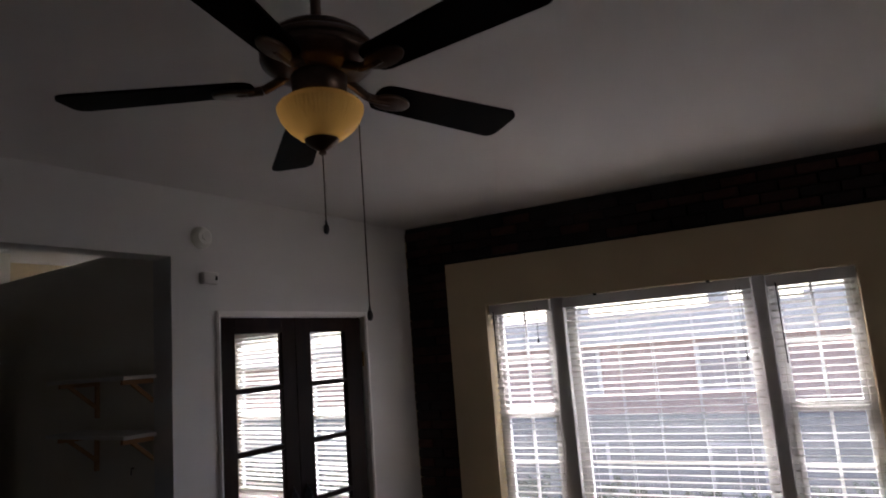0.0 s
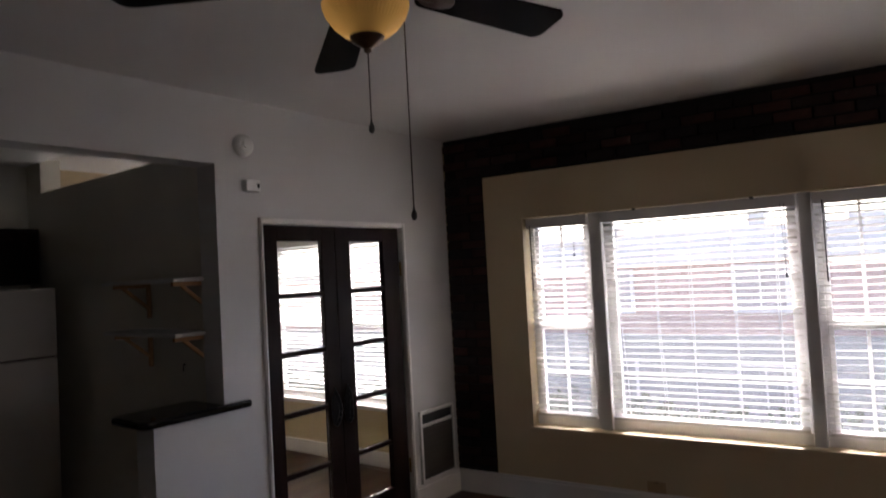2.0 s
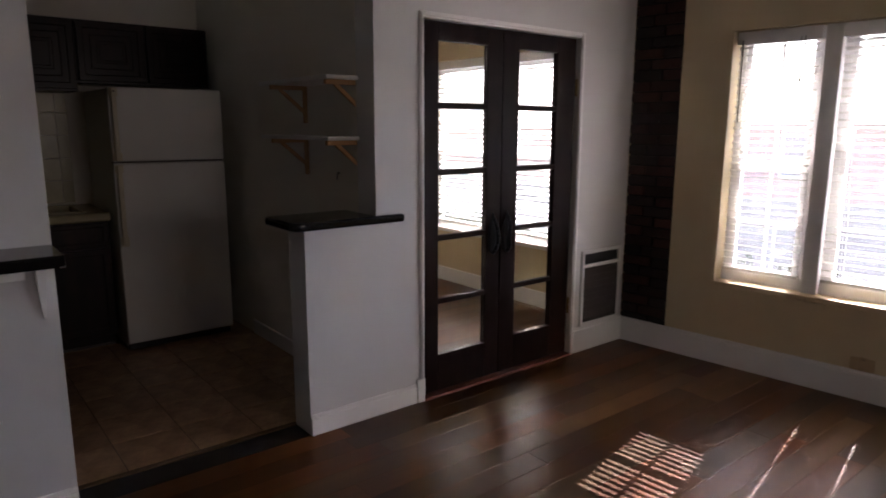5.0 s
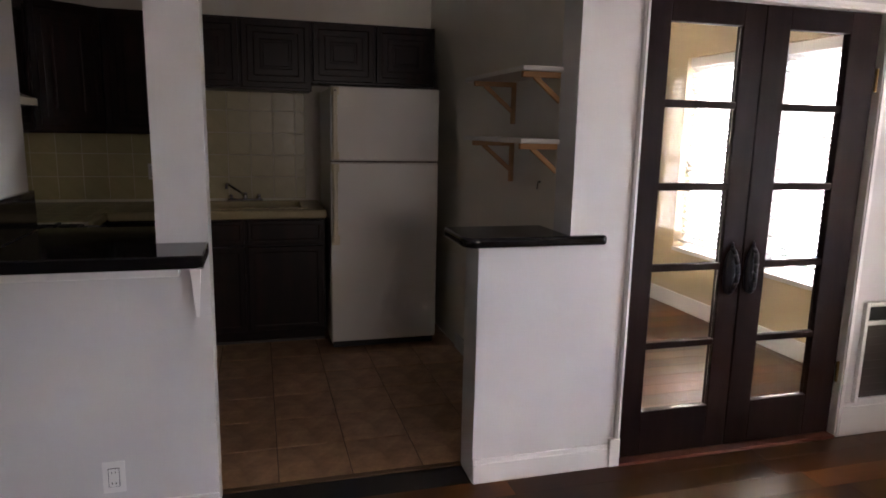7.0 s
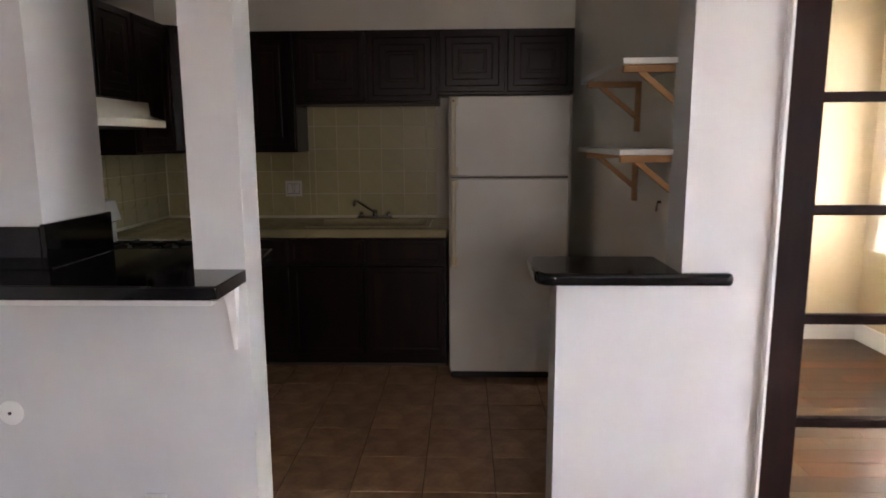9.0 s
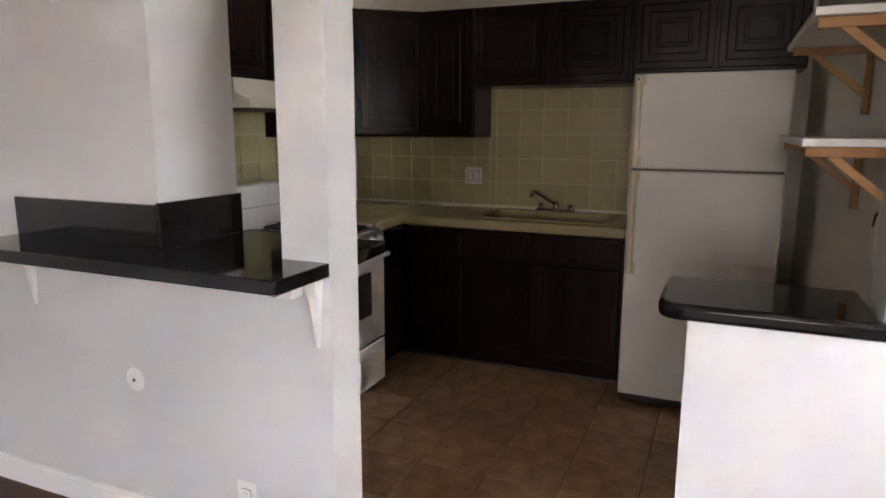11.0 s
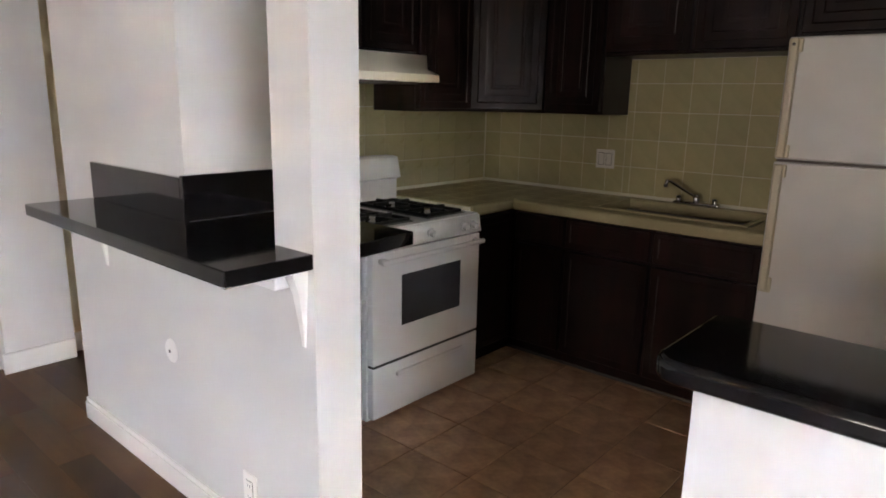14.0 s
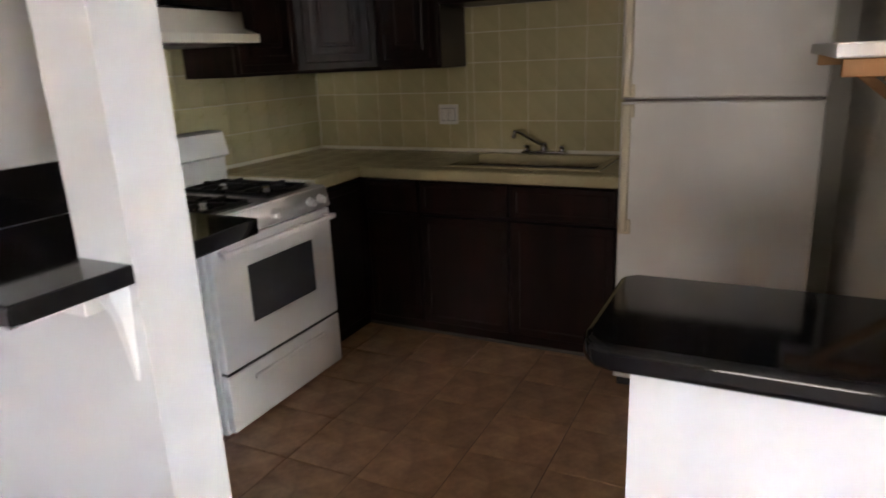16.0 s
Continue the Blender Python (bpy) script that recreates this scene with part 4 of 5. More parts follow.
# ---- cabinets ----
def cab_door(parent, c, w, h, rz, raised=True, name="door"):
    """A door leaf with a framed, stepped face, facing its own +x, centred at c."""
    m = pose(*c, 0, 0, rz)

    def front(bm):
        return max(bm.faces, key=lambda f: (round(f.normal.x, 3), f.calc_center_median().x, f.calc_area()))

    def step(bm, f, inset, out, soft=0.0):
        bmesh.ops.inset_region(bm, faces=[f], thickness=inset)
        bmesh.ops.translate(bm, verts=list(f.verts), vec=(out, 0, 0))
        if soft:
            bmesh.ops.inset_region(bm, faces=[f], thickness=soft)
        return f
    bm = bx(-0.010, 0.020, -w / 2, w / 2, -h / 2, h / 2)
    bm.normal_update()
    f = front(bm)
    f = step(bm, f, 0.004, 0.003)
    fw = min(0.045, h * 0.2)
    f = step(bm, f, fw, 0.0)
    f = step(bm, f, 0.008, -0.005 if raised else -0.002)
    bmesh.ops.transform(bm, matrix=m, verts=bm.verts)
    d = part(name, bm, CABWOOD, parent, smooth=20)
    iw, ih = w / 2 - 0.075, h / 2 - 0.075
    if raised and iw > 0.03:
        rm = bx(0.013, 0.0196, -iw, iw, -ih, ih)
        rm.normal_update()
        f = front(rm)
        f = step(rm, f, 0.008, 0.002)
        f = step(rm, f, iw * 0.36, 0.0)
        f = step(rm, f, 0.006, -0.0025)
        f = step(rm, f, iw * 0.14, 0.0)
        f = step(rm, f, 0.006, 0.0025)
        bmesh.ops.transform(rm, matrix=m, verts=rm.verts)
        part("raised_panel", rm, CABWOOD, d, smooth=20)
    return d


def upper(y0, y1, z0, z1, n, label):
    c = thing("upper_cabinet", label, "cabinet", (-5.3, (y0 + y1) / 2, z0), "upper kitchen cabinets")
    part("body", bx(KX + 0.001, -5.128, y0, y1, z0, z1, 0.002), CABWOOD, c)
    w = (y1 - y0) / n
    for k in range(n):
        cab_door(c, (-5.118, y0 + w * (k + 0.5), (z0 + z1) / 2), w - 0.02, z1 - z0 - 0.03, 0)
    return c


UT = 2.134
upper(0.302, 0.660, 1.378, UT, 1, "dark wood upper cabinet beside the sink alcove")
upper(0.660, 1.575, 1.680, UT, 2, "short dark wood upper cabinet above the sink")
upper(1.575, 2.425, 1.735, UT, 2, "short dark wood upper cabinet above the refrigerator")
cc = thing("corner_cabinet", "dark wood diagonal corner upper cabinet", "cabinet", (-5.2, -0.1, 1.378), "upper kitchen cabinets")
part("body", prism([(KX + 0.001, KS + 0.001), (-4.858, KS + 0.001), (-4.858, -0.04), (-5.128, 0.300), (KX + 0.001, 0.300)], 1.378, UT), CABWOOD, cc)
dx, dy = -5.128 + 4.858, 0.300 + 0.04
rz = math.degrees(math.atan2(-dx, dy))
nx, ny = math.cos(radians(rz)), math.sin(radians(rz))
cab_door(cc, ((-4.858 - 5.128) / 2 + nx * 0.01, 0.13 + ny * 0.01, (1.378 + UT) / 2), math.hypot(dx, dy) - 0.03, UT - 1.378 - 0.03, rz)
c2 = thing("upper_cabinet", "dark wood upper cabinet beside the range hood", "cabinet", (-4.6, -0.2, 1.378), "upper kitchen cabinets")
part("body", bx(-4.857, -4.415, KS + 0.001, -0.045, 1.378, UT, 0.002), CABWOOD, c2)
cab_door(c2, (-4.636, -0.035, (1.378 + UT) / 2), 0.42, UT - 1.378 - 0.03, 90)
c3 = thing("upper_cabinet", "short dark wood upper cabinet above the range hood", "cabinet", (-4.05, -0.2, 1.7), "upper kitchen cabinets")
part("body", bx(-4.413, -3.29, KS + 0.001, -0.045, 1.657, UT, 0.002), CABWOOD, c3)
for k in range(3):
    w = 1.123 / 3
    cab_door(c3, (-4.413 + w * (k + 0.5), -0.035, (1.657 + UT) / 2), w - 0.02, UT - 1.657 - 0.03, 90)

bc = thing("base_cabinet", "dark wood sink base cabinet under tiled worktop", "cabinet", (-5.1, 1.0, 0), "base kitchen cabinets")
part("body", bx(KX + 0.001, -4.862, 0.295, 1.628, 0.10, 0.868, 0.002), CABWOOD, bc)
part("toe_kick", bx(KX + 0.001, -4.955, 0.235, 1.628, 0.0, 0.10), CABWOOD, bc)
for a, b in ((0.34, 0.645), (0.655, 1.12), (1.13, 1.615)):
    cab_door(bc, (-4.852, (a + b) / 2, 0.40), b - a - 0.01, 0.56, 0, raised=False)
    cab_door(bc, (-4.852, (a + b) / 2, 0.775), b - a - 0.01, 0.15, 0, raised=False, name="drawer_front")
part("floor_trim", bx(-4.955, -4.946, 0.235, 1.628, 0.003, 0.020, 0.003), GRILLE, bc, "thin grey floor trim")
b2 = thing("base_cabinet", "dark wood corner base cabinet beside the stove", "cabinet", (-5.0, 0.0, 0), "base kitchen cabinets")
part("body", bx(KX + 0.001, -4.462, KS + 0.001, 0.290, 0.10, 0.868, 0.002), CABWOOD, b2)
part("toe_kick", bx(KX + 0.001, -4.462, KS + 0.001, 0.230, 0.0, 0.10), CABWOOD, b2)
cab_door(b2, (-4.66, 0.300, 0.48), 0.36, 0.72, 90, raised=False)
b3 = thing("base_cabinet", "narrow dark wood base cabinet behind the bar", "cabinet", (-3.5, 0.0, 0), "base kitchen cabinets")
part("body", bx(-3.708, -3.29, KS + 0.001, 0.33, 0.02, 0.868, 0.003), CABWOOD, b3)
part("worktop", bx(-3.708, -3.29, KS + 0.001, 0.36, 0.868, 0.91, 0.004), GRANITE, b3, "black granite worktop")

# tiled worktop with sunken sink
wt = thing("worktop", "olive ceramic tiled L-shaped worktop with rounded edge", "worktop", (-5.1, 0.5, 0.87))
SKX0, SKX1, SKY0, SKY1 = -5.33, -4.93, 0.76, 1.50
bm = bmesh.new()
box(bm, KX + 0.001, -4.462, KS + 0.001, 0.31, 0.868, 0.909)
box(bm, KX + 0.001, SKX0, 0.31, 1.632, 0.868, 0.909)
box(bm, SKX1, -4.83, 0.31, 1.632, 0.868, 0.909)
box(bm, SKX0, SKX1, 0.31, SKY0, 0.868, 0.909)
box(bm, SKX0, SKX1, SKY1, 1.632, 0.868, 0.909)
part("slab", bm, WGROUT, wt, "pale grout bed")
ed = bx(-4.834, -4.800, 0.335, 1.634, 0.862, 0.918, 0.014)
part("edge_trim", ed, CTILE, wt, "rounded olive edge tile")
part("edge_trim", bx(-4.832, -4.462, 0.305, 0.338, 0.862, 0.918, 0.014), CTILE, wt, "rounded olive edge tile")
sk = thing("kitchen_sink", "olive enamel drop-in kitchen sink", "sink", (-5.13, 1.13, 0.9))
bm = bmesh.new()
box(bm, SKX0, SKX0 + 0.012, SKY0, SKY1, 0.76, 0.916)
box(bm, SKX1 - 0.012, SKX1, SKY0, SKY1, 0.76, 0.916)
box(bm, SKX0 + 0.012, SKX1 - 0.012, SKY0, SKY0 + 0.012, 0.76, 0.916)
box(bm, SKX0 + 0.012, SKX1 - 0.012, SKY1 - 0.012, SKY1, 0.76, 0.916)
box(bm, SKX0 + 0.012, SKX1 - 0.012, SKY0 + 0.012, SKY1 - 0.012, 0.755, 0.765)
part("basin", bm, CTILE, sk)
bm = bmesh.new()
for a in ((SKX0 - 0.02, SKX0 + 0.012, SKY0 - 0.02, SKY1 + 0.02), (SKX1 - 0.012, SKX1 + 0.02, SKY0 - 0.02, SKY1 + 0.02), (SKX0 + 0.012, SKX1 - 0.012, SKY0 - 0.02, SKY0 + 0.012), (SKX0 + 0.012, SKX1 - 0.012, SKY1 - 0.012, SKY1 + 0.02)):
    box(bm, *a, 0.9165, 0.922, 0.002)
part("rim", bm, CTILE, sk, "raised sink rim")
fa = thing("faucet", "chrome kitchen faucet with swivel spout", "faucet", (-5.37, 1.12, 0.917))
fb = bx(-5.395, -5.345, 1.00, 1.24, 0.917, 0.938, 0.008)
part("base", fb, CHROME, fa)
g = bmesh.new()
pts = [(-5.37, 1.12, 0.935), (-5.368, 1.118, 0.965), (-5.34, 1.09, 0.985), (-5.26, 1.015, 1.048), (-5.243, 1.004, 1.050), (-5.238, 1.0, 1.028)]
for a, b in zip(pts, pts[1:]):
    tube(g, a, b, 0.008, seg=12)
    bmesh.ops.create_uvsphere(g, u_segments=10, v_segments=8, radius=0.008, matrix=Matrix.Translation(b))
tube(g, (-5.238, 1.0, 1.034), (-5.238, 1.0, 1.018), 0.012, seg=14)
part("spout", g, CHROME, fa)
part("hub", lathe([(0.0, 0.045), (0.012, 0.043), (0.018, 0.034), (0.016, 0.012), (0.021, 0.0), (0, 0)], (-5.37, 1.12, 0.937), 18), CHROME, fa)
for hy in (1.025, 1.215):
    hk_ = lathe([(0.0, 0.030), (0.010, 0.029), (0.015, 0.022), (0.013, 0.008), (0.016, 0.0), (0, 0)], (-5.37, hy, 0.937), 16)
    tube(hk_, (-5.37, hy, 0.960), (-5.335, hy, 0.966), 0.004, seg=8)
    part("tap_handle", hk_, CHROME, fa, "small chrome lever")

# ---- shelves ----
def shelf(z):
    s = thing("wall_shelf", "white wooden shelf on raw pine brackets", "shelf", (-3.4, 2.35, z), "kitchen wall shelves")
    part("board", bx(-3.825, -3.050, 2.245, KN - 0.001, z - 0.020, z, 0.003), TRIM, s, "white painted board")
    for x in (-3.70, -3.085):
        b = part("bracket", bx(x - 0.012, x + 0.012, 2.255, KN - 0.021, z - 0.044, z - 0.0205, 0.002), PINE, s, "raw pine bracket")
        part("upright", bx(x - 0.012, x + 0.012, KN - 0.021, KN - 0.001, z - 0.225, z - 0.0205, 0.002), PINE, b)
        dm = bmesh.new()
        L = math.hypot(0.15, 0.125)
        m = Matrix.Translation((x, 2.384, z - 0.102)) @ Euler((math.atan2(-0.125, 0.15), 0, 0)).to_matrix().to_4x4()
        box(dm, -0.009, 0.009, -L / 2, L / 2, -0.010, 0.010, 0.002, m)
        part("brace", dm, PINE, b)
    return s


shelf(1.705)
shelf(1.415)
hk = thing("wall_hook", "small metal hook on the kitchen wall", "hook", (-3.35, KN, 1.2))
g = bmesh.new()
tube(g, (-3.35, KN, 1.215), (-3.35, KN - 0.012, 1.215), 0.005, seg=8)
tube(g, (-3.35, KN - 0.012, 1.215), (-3.35, KN - 0.016, 1.18), 0.003, seg=8)
part("body", g, GRILLE, hk)

# ---- ceiling fan ----
FX, FY = -0.893, 1.472
fan = thing("ceiling_fan", "five-blade ceiling fan with dark blades and amber bowl light", "ceiling fan", (FX, FY, H))
part("canopy", lathe([(0.0, 0.0), (0.060, 0.0), (0.062, -0.010), (0.060, -0.020), (0.063, -0.026), (0.060, -0.036), (0.054, -0.060), (0.045, -0.082), (0.041, -0.084), (0.038, -0.094), (0.026, -0.102), (0.018, -0.106), (0, -0.106)], (FX, FY, H), 32), BRONZE, fan, "brown bronze canopy")
dr_ = bmesh.new()
tube(dr_, (FX, FY, H - 0.10), (FX, FY, 2.46), 0.013, seg=16)
part("downrod", dr_, BRONZE, fan)
part("motor_housing", lathe([(0.0, 0.128), (0.022, 0.128), (0.030, 0.122), (0.060, 0.119), (0.092, 0.110), (0.112, 0.096), (0.118, 0.088), (0.118, 0.082), (0.127, 0.077), (0.134, 0.068), (0.135, 0.060), (0.131, 0.055), (0.131, 0.046), (0.134, 0.041), (0.132, 0.034), (0.112, 0.016), (0.084, 0.004), (0.060, 0.0), (0, 0)], (FX, FY, 2.352), 40), BRONZE, fan, "brown bronze motor housing")
for k in range(10):
    vm = pose(FX, FY, 2.365, 0, 0, 18 + 36 * k) @ pose(0.102, 0, 0.004, 0, -38, 0)
    vb = bmesh.new()
    box(vb, -0.003, 0.003, -0.014, 0.014, -0.003, 0.003, 0.001, vm)
    part("vent_slot", vb, BLACKPL, fan, "dark cooling slot")
part("switch_housing", lathe([(0.0, 0.055), (0.062, 0.055), (0.066, 0.045), (0.062, 0.01), (0.055, 0.0), (0.048, -0.012), (0.044, -0.018), (0, -0.018)], (FX, FY, 2.306), 32), BRONZE, fan)
bowl = lathe([(0.060, 0.020), (0.078, 0.012), (0.092, 0.002), (0.099, -0.008), (0.098, -0.018), (0.090, -0.038), (0.074, -0.060), (0.052, -0.078), (0.030, -0.088), (0.0, -0.090)], (FX, FY, 2.286), 120)
for v in bowl.verts:
    d = Vector((v.co.x - FX, v.co.y - FY))
    if d.length > 0.02:
        rib = 1.0 + 0.016 * math.sin(60 * math.atan2(d.y, d.x) + 0.8)
        v.co.x, v.co.y = FX + d.x * rib, FY + d.y * rib
part("light_bowl", bowl, BOWL, fan, "ribbed amber glass light bowl")
st = bmesh.new()
tube(st, (FX, FY, 2.292), (FX, FY, 2.21), 0.010, seg=12)
tube(st, (FX, FY, 2.292), (FX, FY, 2.262), 0.024, seg=16)
part("lamp_holder", st, BRONZE, fan, "dark lamp holder inside the bowl")
part("finial", lathe([(0.0, 0.012), (0.034, 0.010), (0.040, 0.004), (0.036, -0.004), (0.018, -0.016), (0.008, -0.022), (0.010, -0.028), (0.0, -0.034)], (FX, FY, 2.198), 24), BRONZE, fan, "dark bronze finial")
bulb = new("bulb_light", bpy.data.lights.new("bulb_light", 'POINT'))
bulb.data.energy = 0.026
bulb.data.color = (1.0, 0.72, 0.36)
bulb.data.shadow_soft_size = 0.03
bulb.location = (FX - 0.03, FY + 0.035, 2.245)
for k in range(5):
    ang = -0.6 + 72 * k
    hang = Matrix.Translation((FX, FY, 2.336)) @ Vector((0, 0, 1)).rotation_difference(Vector((-0.045, 0.032, 1))).to_matrix().to_4x4()
    m = hang @ pose(0, 0, 0, 0, 0, ang) @ pose(0, 0, 0, -10, 0, 0)
    bl = bmesh.new()
    out = [(0.150, -0.020), (0.154, -0.034), (0.164, -0.044), (0.180, -0.049)]
    out += [(0.553 + 0.030 * math.sin(radians(q)), -0.034 - 0.030 * math.cos(radians(q))) for q in range(0, 91, 15)]
    out += [(x, -y) for x, y in reversed(out)]
    prism(out, 0.0, 0.007, 0.0, bl)
    bmesh.ops.transform(bl, matrix=m, verts=bl.verts)
    b = part("blade", bl, BLADE, fan, "dark stained wood blade")
    ir = bmesh.new()
    m2 = hang @ pose(0, 0, 0, 0, 0, ang)
    prism([(0.196 + 0.052 * math.cos(radians(q)), 0.030 * math.sin(radians(q))) for q in range(0, 360, 18)], -0.012, -0.001, 0.004, ir)
    bmesh.ops.transform(ir, matrix=m, verts=ir.verts)
    arm = bmesh.new()
    for (a, c), (d, e) in zip([(0.07, 0.028), (0.10, 0.012), (0.13, -0.004), (0.165, -0.006)], [(0.10, 0.012), (0.13, -0.004), (0.165, -0.006), (0.19, -0.004)]):
        tube(arm, (a, 0, c), (d, 0, e), 0.011, seg=10)
    bmesh.ops.transform(arm, matrix=m2, verts=arm.verts)
    tmp = bpy.data.meshes.new("tmp_arm")
    arm.to_mesh(tmp)
    arm.free()
    ir.from_mesh(tmp)
    bpy.data.meshes.remove(tmp)
    part("blade_iron", ir, BRONZE, b, "bronze blade iron")


def chain(x, y, z0, z1, label):
    g = bmesh.new()
    tube(g, (x, y, z0), (x, y, z1 + 0.02), 0.0016, seg=6)
    for k in range(int((z0 - z1) / 0.02)):
        bmesh.ops.create_icosphere(g, subdivisions=1, radius=0.0026, matrix=Matrix.Translation((x, y, z0 - k * 0.02)))
    c = part("pull_chain", g, GRILLE, fan, label)
    part("pull_knob", lathe([(0.0, 0.024), (0.002, 0.022), (0.003, 0.014), (0.0066, 0.006), (0.0068, -0.003), (0.0045, -0.009), (0, -0.011)], (x, y, z1), 12), BLACKPL, c, "dark pull knob")


chain(FX, FY, 2.166, 1.993, "beaded pull chain")
chain(-0.848, 1.552, 2.315, 1.795, "long beaded pull chain")

# ---- outside ----
GZ = -3.3
struct("ground", bx(-150, 150, 5.6, 250, GZ - 0.2, GZ), BOUNCE_YARD, "pale concrete street and yard, toned up to bounce light indoors", "ground")
struct("pavement", bx(-60, 60, 16.0, 19.9, GZ, GZ + 0.14), CONC, "pale concrete pavement", "pavement")
fac = thing("brick_building", "red brick building with pale windows and grey plinth", "building", (-5, 22, GZ))
bm = bx(-30, 18, 20, 30, GZ, 1.55)
part("wall", bm, FACADE, fac, "red brick facade")
part("roof", prism([(-30.4, 19.6), (18.4, 19.6), (18.4, 30.4), (-30.4, 30.4)], 1.55, 1.85), CONC, fac, "pale parapet")
part("roof_top", bx(-30, 17.5, 21.5, 29, 1.85, 2.5), ROOF, fac, "pale grey roof")
wx = -26.0
while wx < 15:
    for wz in (-2.6, 0.15):
        w = part("window", bx(wx, wx + 1.3, 19.96, 20.05, wz, wz + 1.2, 0.01), DARKGLASS, fac, "dark window")
        fm = bmesh.new()
        for a in ((wx - 0.08, wx + 0.02, wz - 0.08, wz + 1.28), (wx + 1.28, wx + 1.38, wz - 0.08, wz + 1.28), (wx + 0.02, wx + 1.28, wz - 0.08, wz), (wx + 0.02, wx + 1.28, wz + 1.2, wz + 1.28), (wx + 0.63, wx + 0.67, wz, wz + 1.2)):
            box(fm, a[0], a[1], 19.92, 20.02, a[2], a[3])
        part("frame", fm, FACFRAME, w)
    wx += 4.3
part("plinth", bx(-30.05, 18.05, 19.94, 30.05, GZ, -0.55), PLINTH, fac, "grey rendered lower storey")
for cx, cz, w, h in ((-4.6, 2.5, 0.5, 0.55), (-1.9, 2.5, 1.6, 0.25), (-9.8, 2.5, 0.9, 0.4)):
    part("chimney", bx(cx, cx + w, 22.5, 23.3, 2.5, cz + h, 0.02), ROOF, fac, "grey roof vent")
hedge = bmesh.new()
rnd = random.Random(4)
for k in range(1500):
    c = Vector((rnd.uniform(-22, 12), rnd.uniform(13.2, 14.8), GZ + 1.9 * rnd.random() ** 0.8))
    for q in range(4):
        a = Vector((rnd.gauss(0, 0.16), rnd.gauss(0, 0.16), rnd.gauss(0, 0.14))) + c
        u = Vector((rnd.gauss(0, 1), rnd.gauss(0, 1), rnd.gauss(0, 1))).normalized() * rnd.uniform(0.10, 0.22)
        w = u.orthogonal().normalized() * rnd.uniform(0.06, 0.12)
        hedge.faces.new([hedge.verts.new(p) for p in (a - u, a + w, a + u, a - w)])
tagged(part("hedge", hedge, HEDGE, None, smooth=None), "dark green hedge along the street", "hedge", "", "stuff")

# ---- pieces: bricks, planks, tiles ----
def brick_meshes():
    out = []
    for seed in range(4):
        r = random.Random(seed)
        b = bmesh.new()
        box(b, -0.099, 0.099, -0.012, 0.02, -0.0285, 0.0285, 0.003)
        for v in b.verts:
            v.co += Vector((r.uniform(-0.002, 0.002), r.uniform(-0.003, 0.001), r.uniform(-0.002, 0.002)))
        out.append(mesh_of("brick", b, BRICK if seed % 2 else BRICKDARK))
    return out


BR = brick_meshes()
HB = []
for seed in range(2):
    b = bmesh.new()
    box(b, -0.060, 0.060, -0.012, 0.02, -0.0285, 0.0285, 0.003)
    HB.append(mesh_of("brick", b, BRICK if seed else BRICKDARK))
rb = random.Random(7)
row = 0
z = 0.035
while z < H - 0.02:
    shift = 0.105 * (row % 2)
    if z < PZ1 + 0.025:
        # strip beside the tan field
        if row % 2:
            piece("brick", rb.choice(HB), wall_north, (WX + 0.062, WY + 0.010 + rb.uniform(-0.003, 0.002), z))
            piece("brick", rb.choice(BR), wall_north, (WX + 0.233, WY + 0.010 + rb.uniform(-0.003, 0.002), z))
        else:
            piece("brick", rb.choice(BR), wall_north, (WX + 0.102, WY + 0.010 + rb.uniform(-0.003, 0.002), z))
            piece("brick", rb.choice(HB), wall_north, (WX + 0.275, WY + 0.010 + rb.uniform(-0.003, 0.002), z))
    else:
        x = WX + 0.102 + shift
        while x < 1.6:
            piece("brick", rb.choice(BR), wall_north, (x, WY + 0.010 + rb.uniform(-0.003, 0.002), z))
            x += 0.209
    z += 0.0675
    row += 1


def planks(parent, x0, x1, y0, y1, width, seed):
    r = random.Random(seed)
    cache = {}
    count = 0
    x = x0
    while x < x1 - 0.01:
        w = min(width, x1 - x)
        y = y0 - r.uniform(0, 1.1)
        while y < y1:
            L = r.choice((1.22, 1.22, 0.9, 0.6))
            a, b = max(y, y0), min(y + L, y1)
            if b - a > 0.02:
                key = (round(w, 3), round(b - a, 2))
                if key not in cache:
                    bmm = bx(-w / 2 + 0.0002, w / 2 - 0.0002, -(b - a) / 2 + 0.0002, (b - a) / 2 - 0.0002, -0.012, 0.0, 0.0008)
                    cache[key] = mesh_of("plank", bmm, PLANK)
                piece("plank", cache[key], parent, ((x + x + w) / 2, (a + b) / 2, 0))
                count += 1
            y += L
        x += width
    return count


planks(floor, WX, 0.6, SY, 4.76, 0.127, 3)
planks(floor, -4.3, WX, SY, -0.627, 0.127, 5)
struct("floor_rest", bx(0.605, EX, SY, 5.1, -0.006, 0.0), PLANK, "dark wood-look laminate floor", "floor")
planks(floor_room, RX, WXB, KN + 0.14, RY, 0.127, 9)

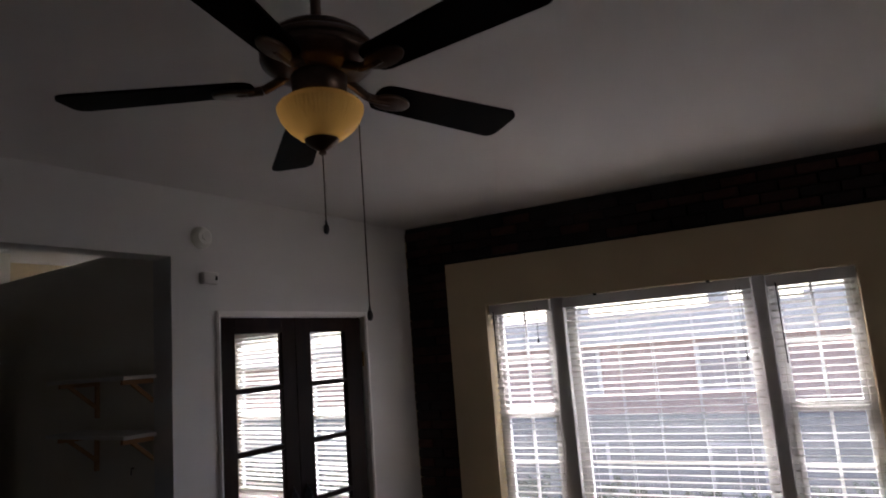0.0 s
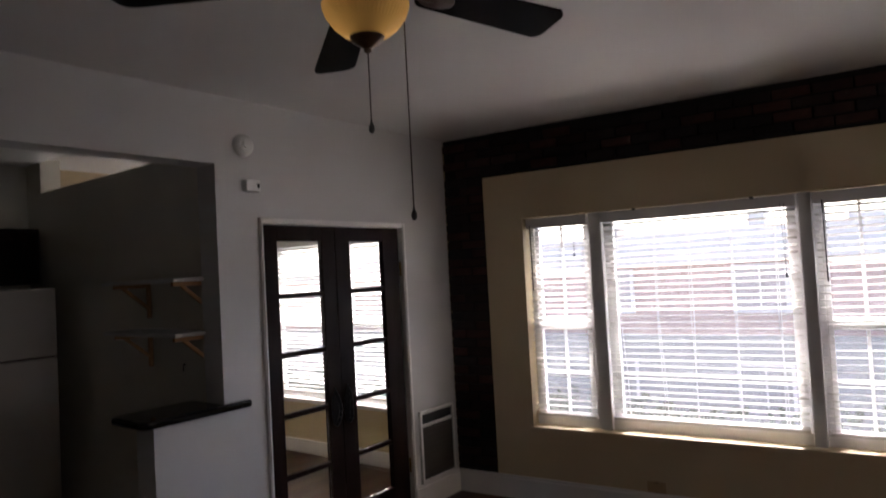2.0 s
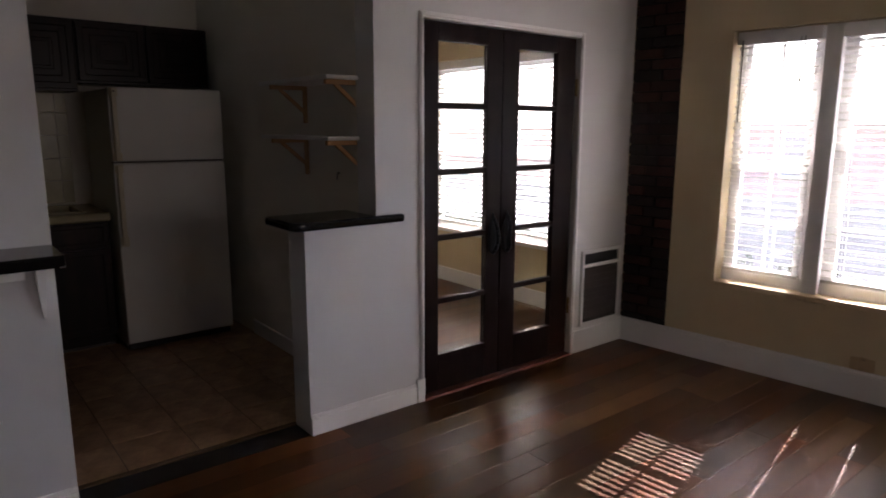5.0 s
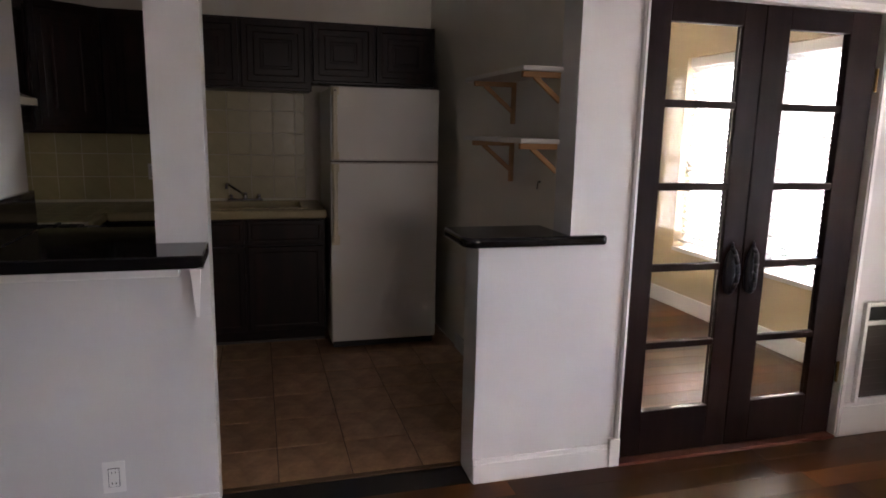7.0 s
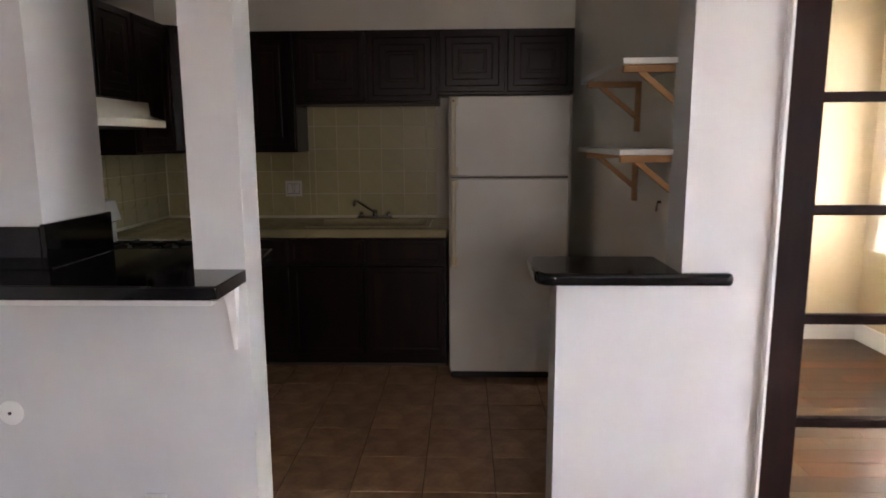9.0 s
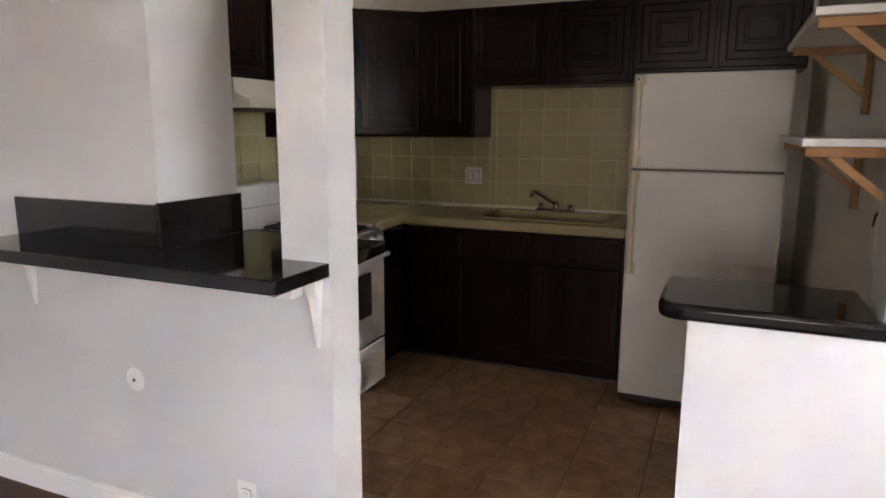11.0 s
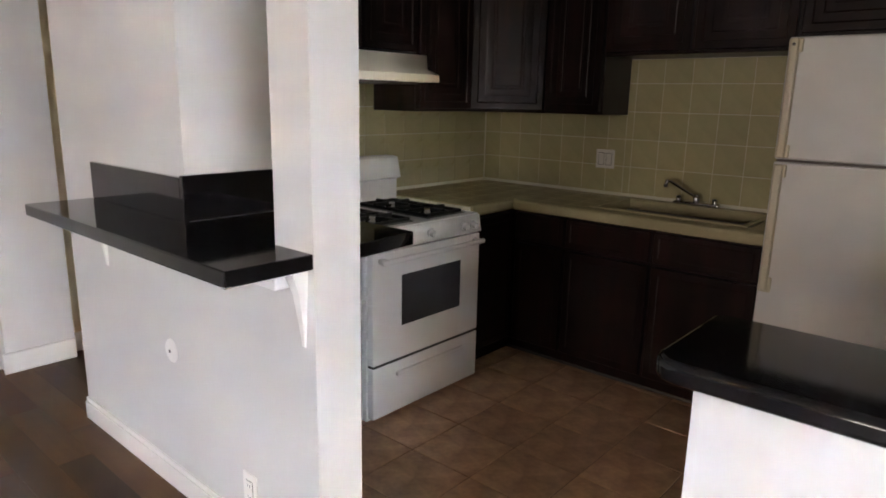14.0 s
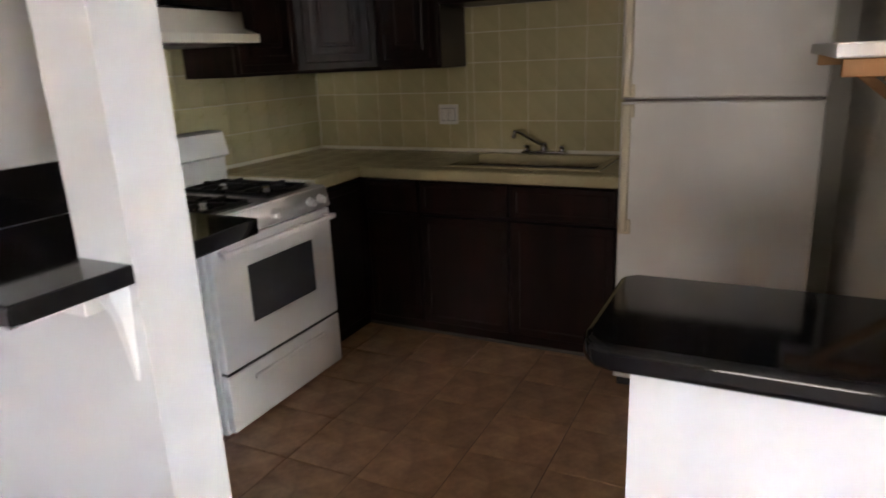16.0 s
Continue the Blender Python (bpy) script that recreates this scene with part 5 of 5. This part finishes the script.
cache = {}
ix = 0
gx = -3.70 - 0.305 * 6
while gx < WXB:
    gy = 0.65 - 0.305 * 4
    while gy < KN:
        a, b = max(gx, KX), min(gx + 0.305, -3.085)
        c, d = max(gy, KS), min(gy + 0.305, KN)
        if b - a > 0.02 and d - c > 0.02:
            key = (round(b - a, 3), round(d - c, 3))
            if key not in cache:
                cache[key] = mesh_of("floor_tile", bx(-(b - a) / 2 + 0.0025, (b - a) / 2 - 0.0025, -(d - c) / 2 + 0.0025, (d - c) / 2 - 0.0025, -0.004, 0.003, 0.0015), FTILE)
            piece("floor_tile", cache[key], floor_kitchen, ((a + b) / 2, (c + d) / 2, 0))
        gy += 0.305
    gx += 0.305


def wall_tiles(parent, axis, u0, u1, z0, z1, plane, start, size=0.1545):
    cache = {}
    u = start
    while u > u0:
        u -= size
    while u < u1:
        z = z0
        while z < z1:
            a, b = max(u, u0), min(u + size, u1)
            d = min(z + size, z1)
            if b - a > 0.015 and d - z > 0.015:
                key = (round(b - a, 3), round(d - z, 3))
                if key not in cache:
                    w, h = (b - a) / 2 - 0.0012, (d - z) / 2 - 0.0012
                    cache[key] = mesh_of("wall_tile", bx(0, 0.008, -w, w, -h, h, 0.0015) if axis == "x" else bx(-w, w, 0, 0.008, -h, h, 0.0015), WTILE)
                loc = (plane, (a + b) / 2, (z + d) / 2) if axis == "x" else ((a + b) / 2, plane, (z + d) / 2)
                piece("wall_tile", cache[key], parent, loc)
            z += size
        u += size


grb = struct("tile_backing_west", bx(KX, KX + 0.0075, KS, 1.547, 0.91, 1.69), WGROUT, "olive glazed tile backsplash with pale grout", "backsplash")
grs = struct("tile_backing_south", bx(KX + 0.0075, -3.29, KS, KS + 0.0075, 0.88, 1.69), WGROUT, "olive glazed tile backsplash with pale grout", "backsplash")
wall_tiles(grb, "x", KS + 0.0085, 0.660, 0.932, 1.377, KX + 0.0018, 0.857)
wall_tiles(grb, "x", 0.660, 1.545, 0.932, 1.679, KX + 0.0018, 0.857)
wall_tiles(grs, "y", KX + 0.0125, -3.29, 0.932, 1.53, KS + 0.0018, KX + 0.0125)


struct("corner_caulk", bx(KX + 0.0075, KX + 0.0155, KS + 0.0075, KS + 0.0155, 0.917, 1.376, 0.003), WGROUT, "pale caulk line in the tiled corner", "trim")


def top_tiles(parent, x0, x1, y0, y1, sx=0.1545, sy=0.1545):
    cache = {}
    x = x0
    while x < x1 - 0.01:
        y = y0
        while y < y1 - 0.01:
            b, d = min(x + sx, x1), min(y + sy, y1)
            key = (round(b - x, 3), round(d - y, 3))
            if key not in cache:
                cache[key] = mesh_of("counter_tile", bx(-(b - x) / 2 + 0.0012, (b - x) / 2 - 0.0012, -(d - y) / 2 + 0.0012, (d - y) / 2 - 0.0012, 0, 0.0075, 0.0015), CTILE)
            piece("counter_tile", cache[key], parent, ((x + b) / 2, (y + d) / 2, 0.9085))
            y += sy
        x += sx


root = wt.matrix_basis.translation.copy()


def wt_tiles(x0, x1, y0, y1):
    holder = wt
    before = set(holder.children)
    top_tiles(holder, x0, x1, y0, y1)
    for o in set(holder.children) - before:
        o.location = o.location - root


wt_tiles(KX + 0.013, -4.462, KS + 0.013, 0.305)
wt_tiles(KX + 0.013, SKX0 - 0.021, 0.305, 1.632)
wt_tiles(SKX1 + 0.021, -4.834, 0.305, 1.632)
wt_tiles(SKX0 - 0.021, SKX1 + 0.021, 0.305, SKY0 - 0.021)
wt_tiles(SKX0 - 0.021, SKX1 + 0.021, SKY1 + 0.021, 1.632)
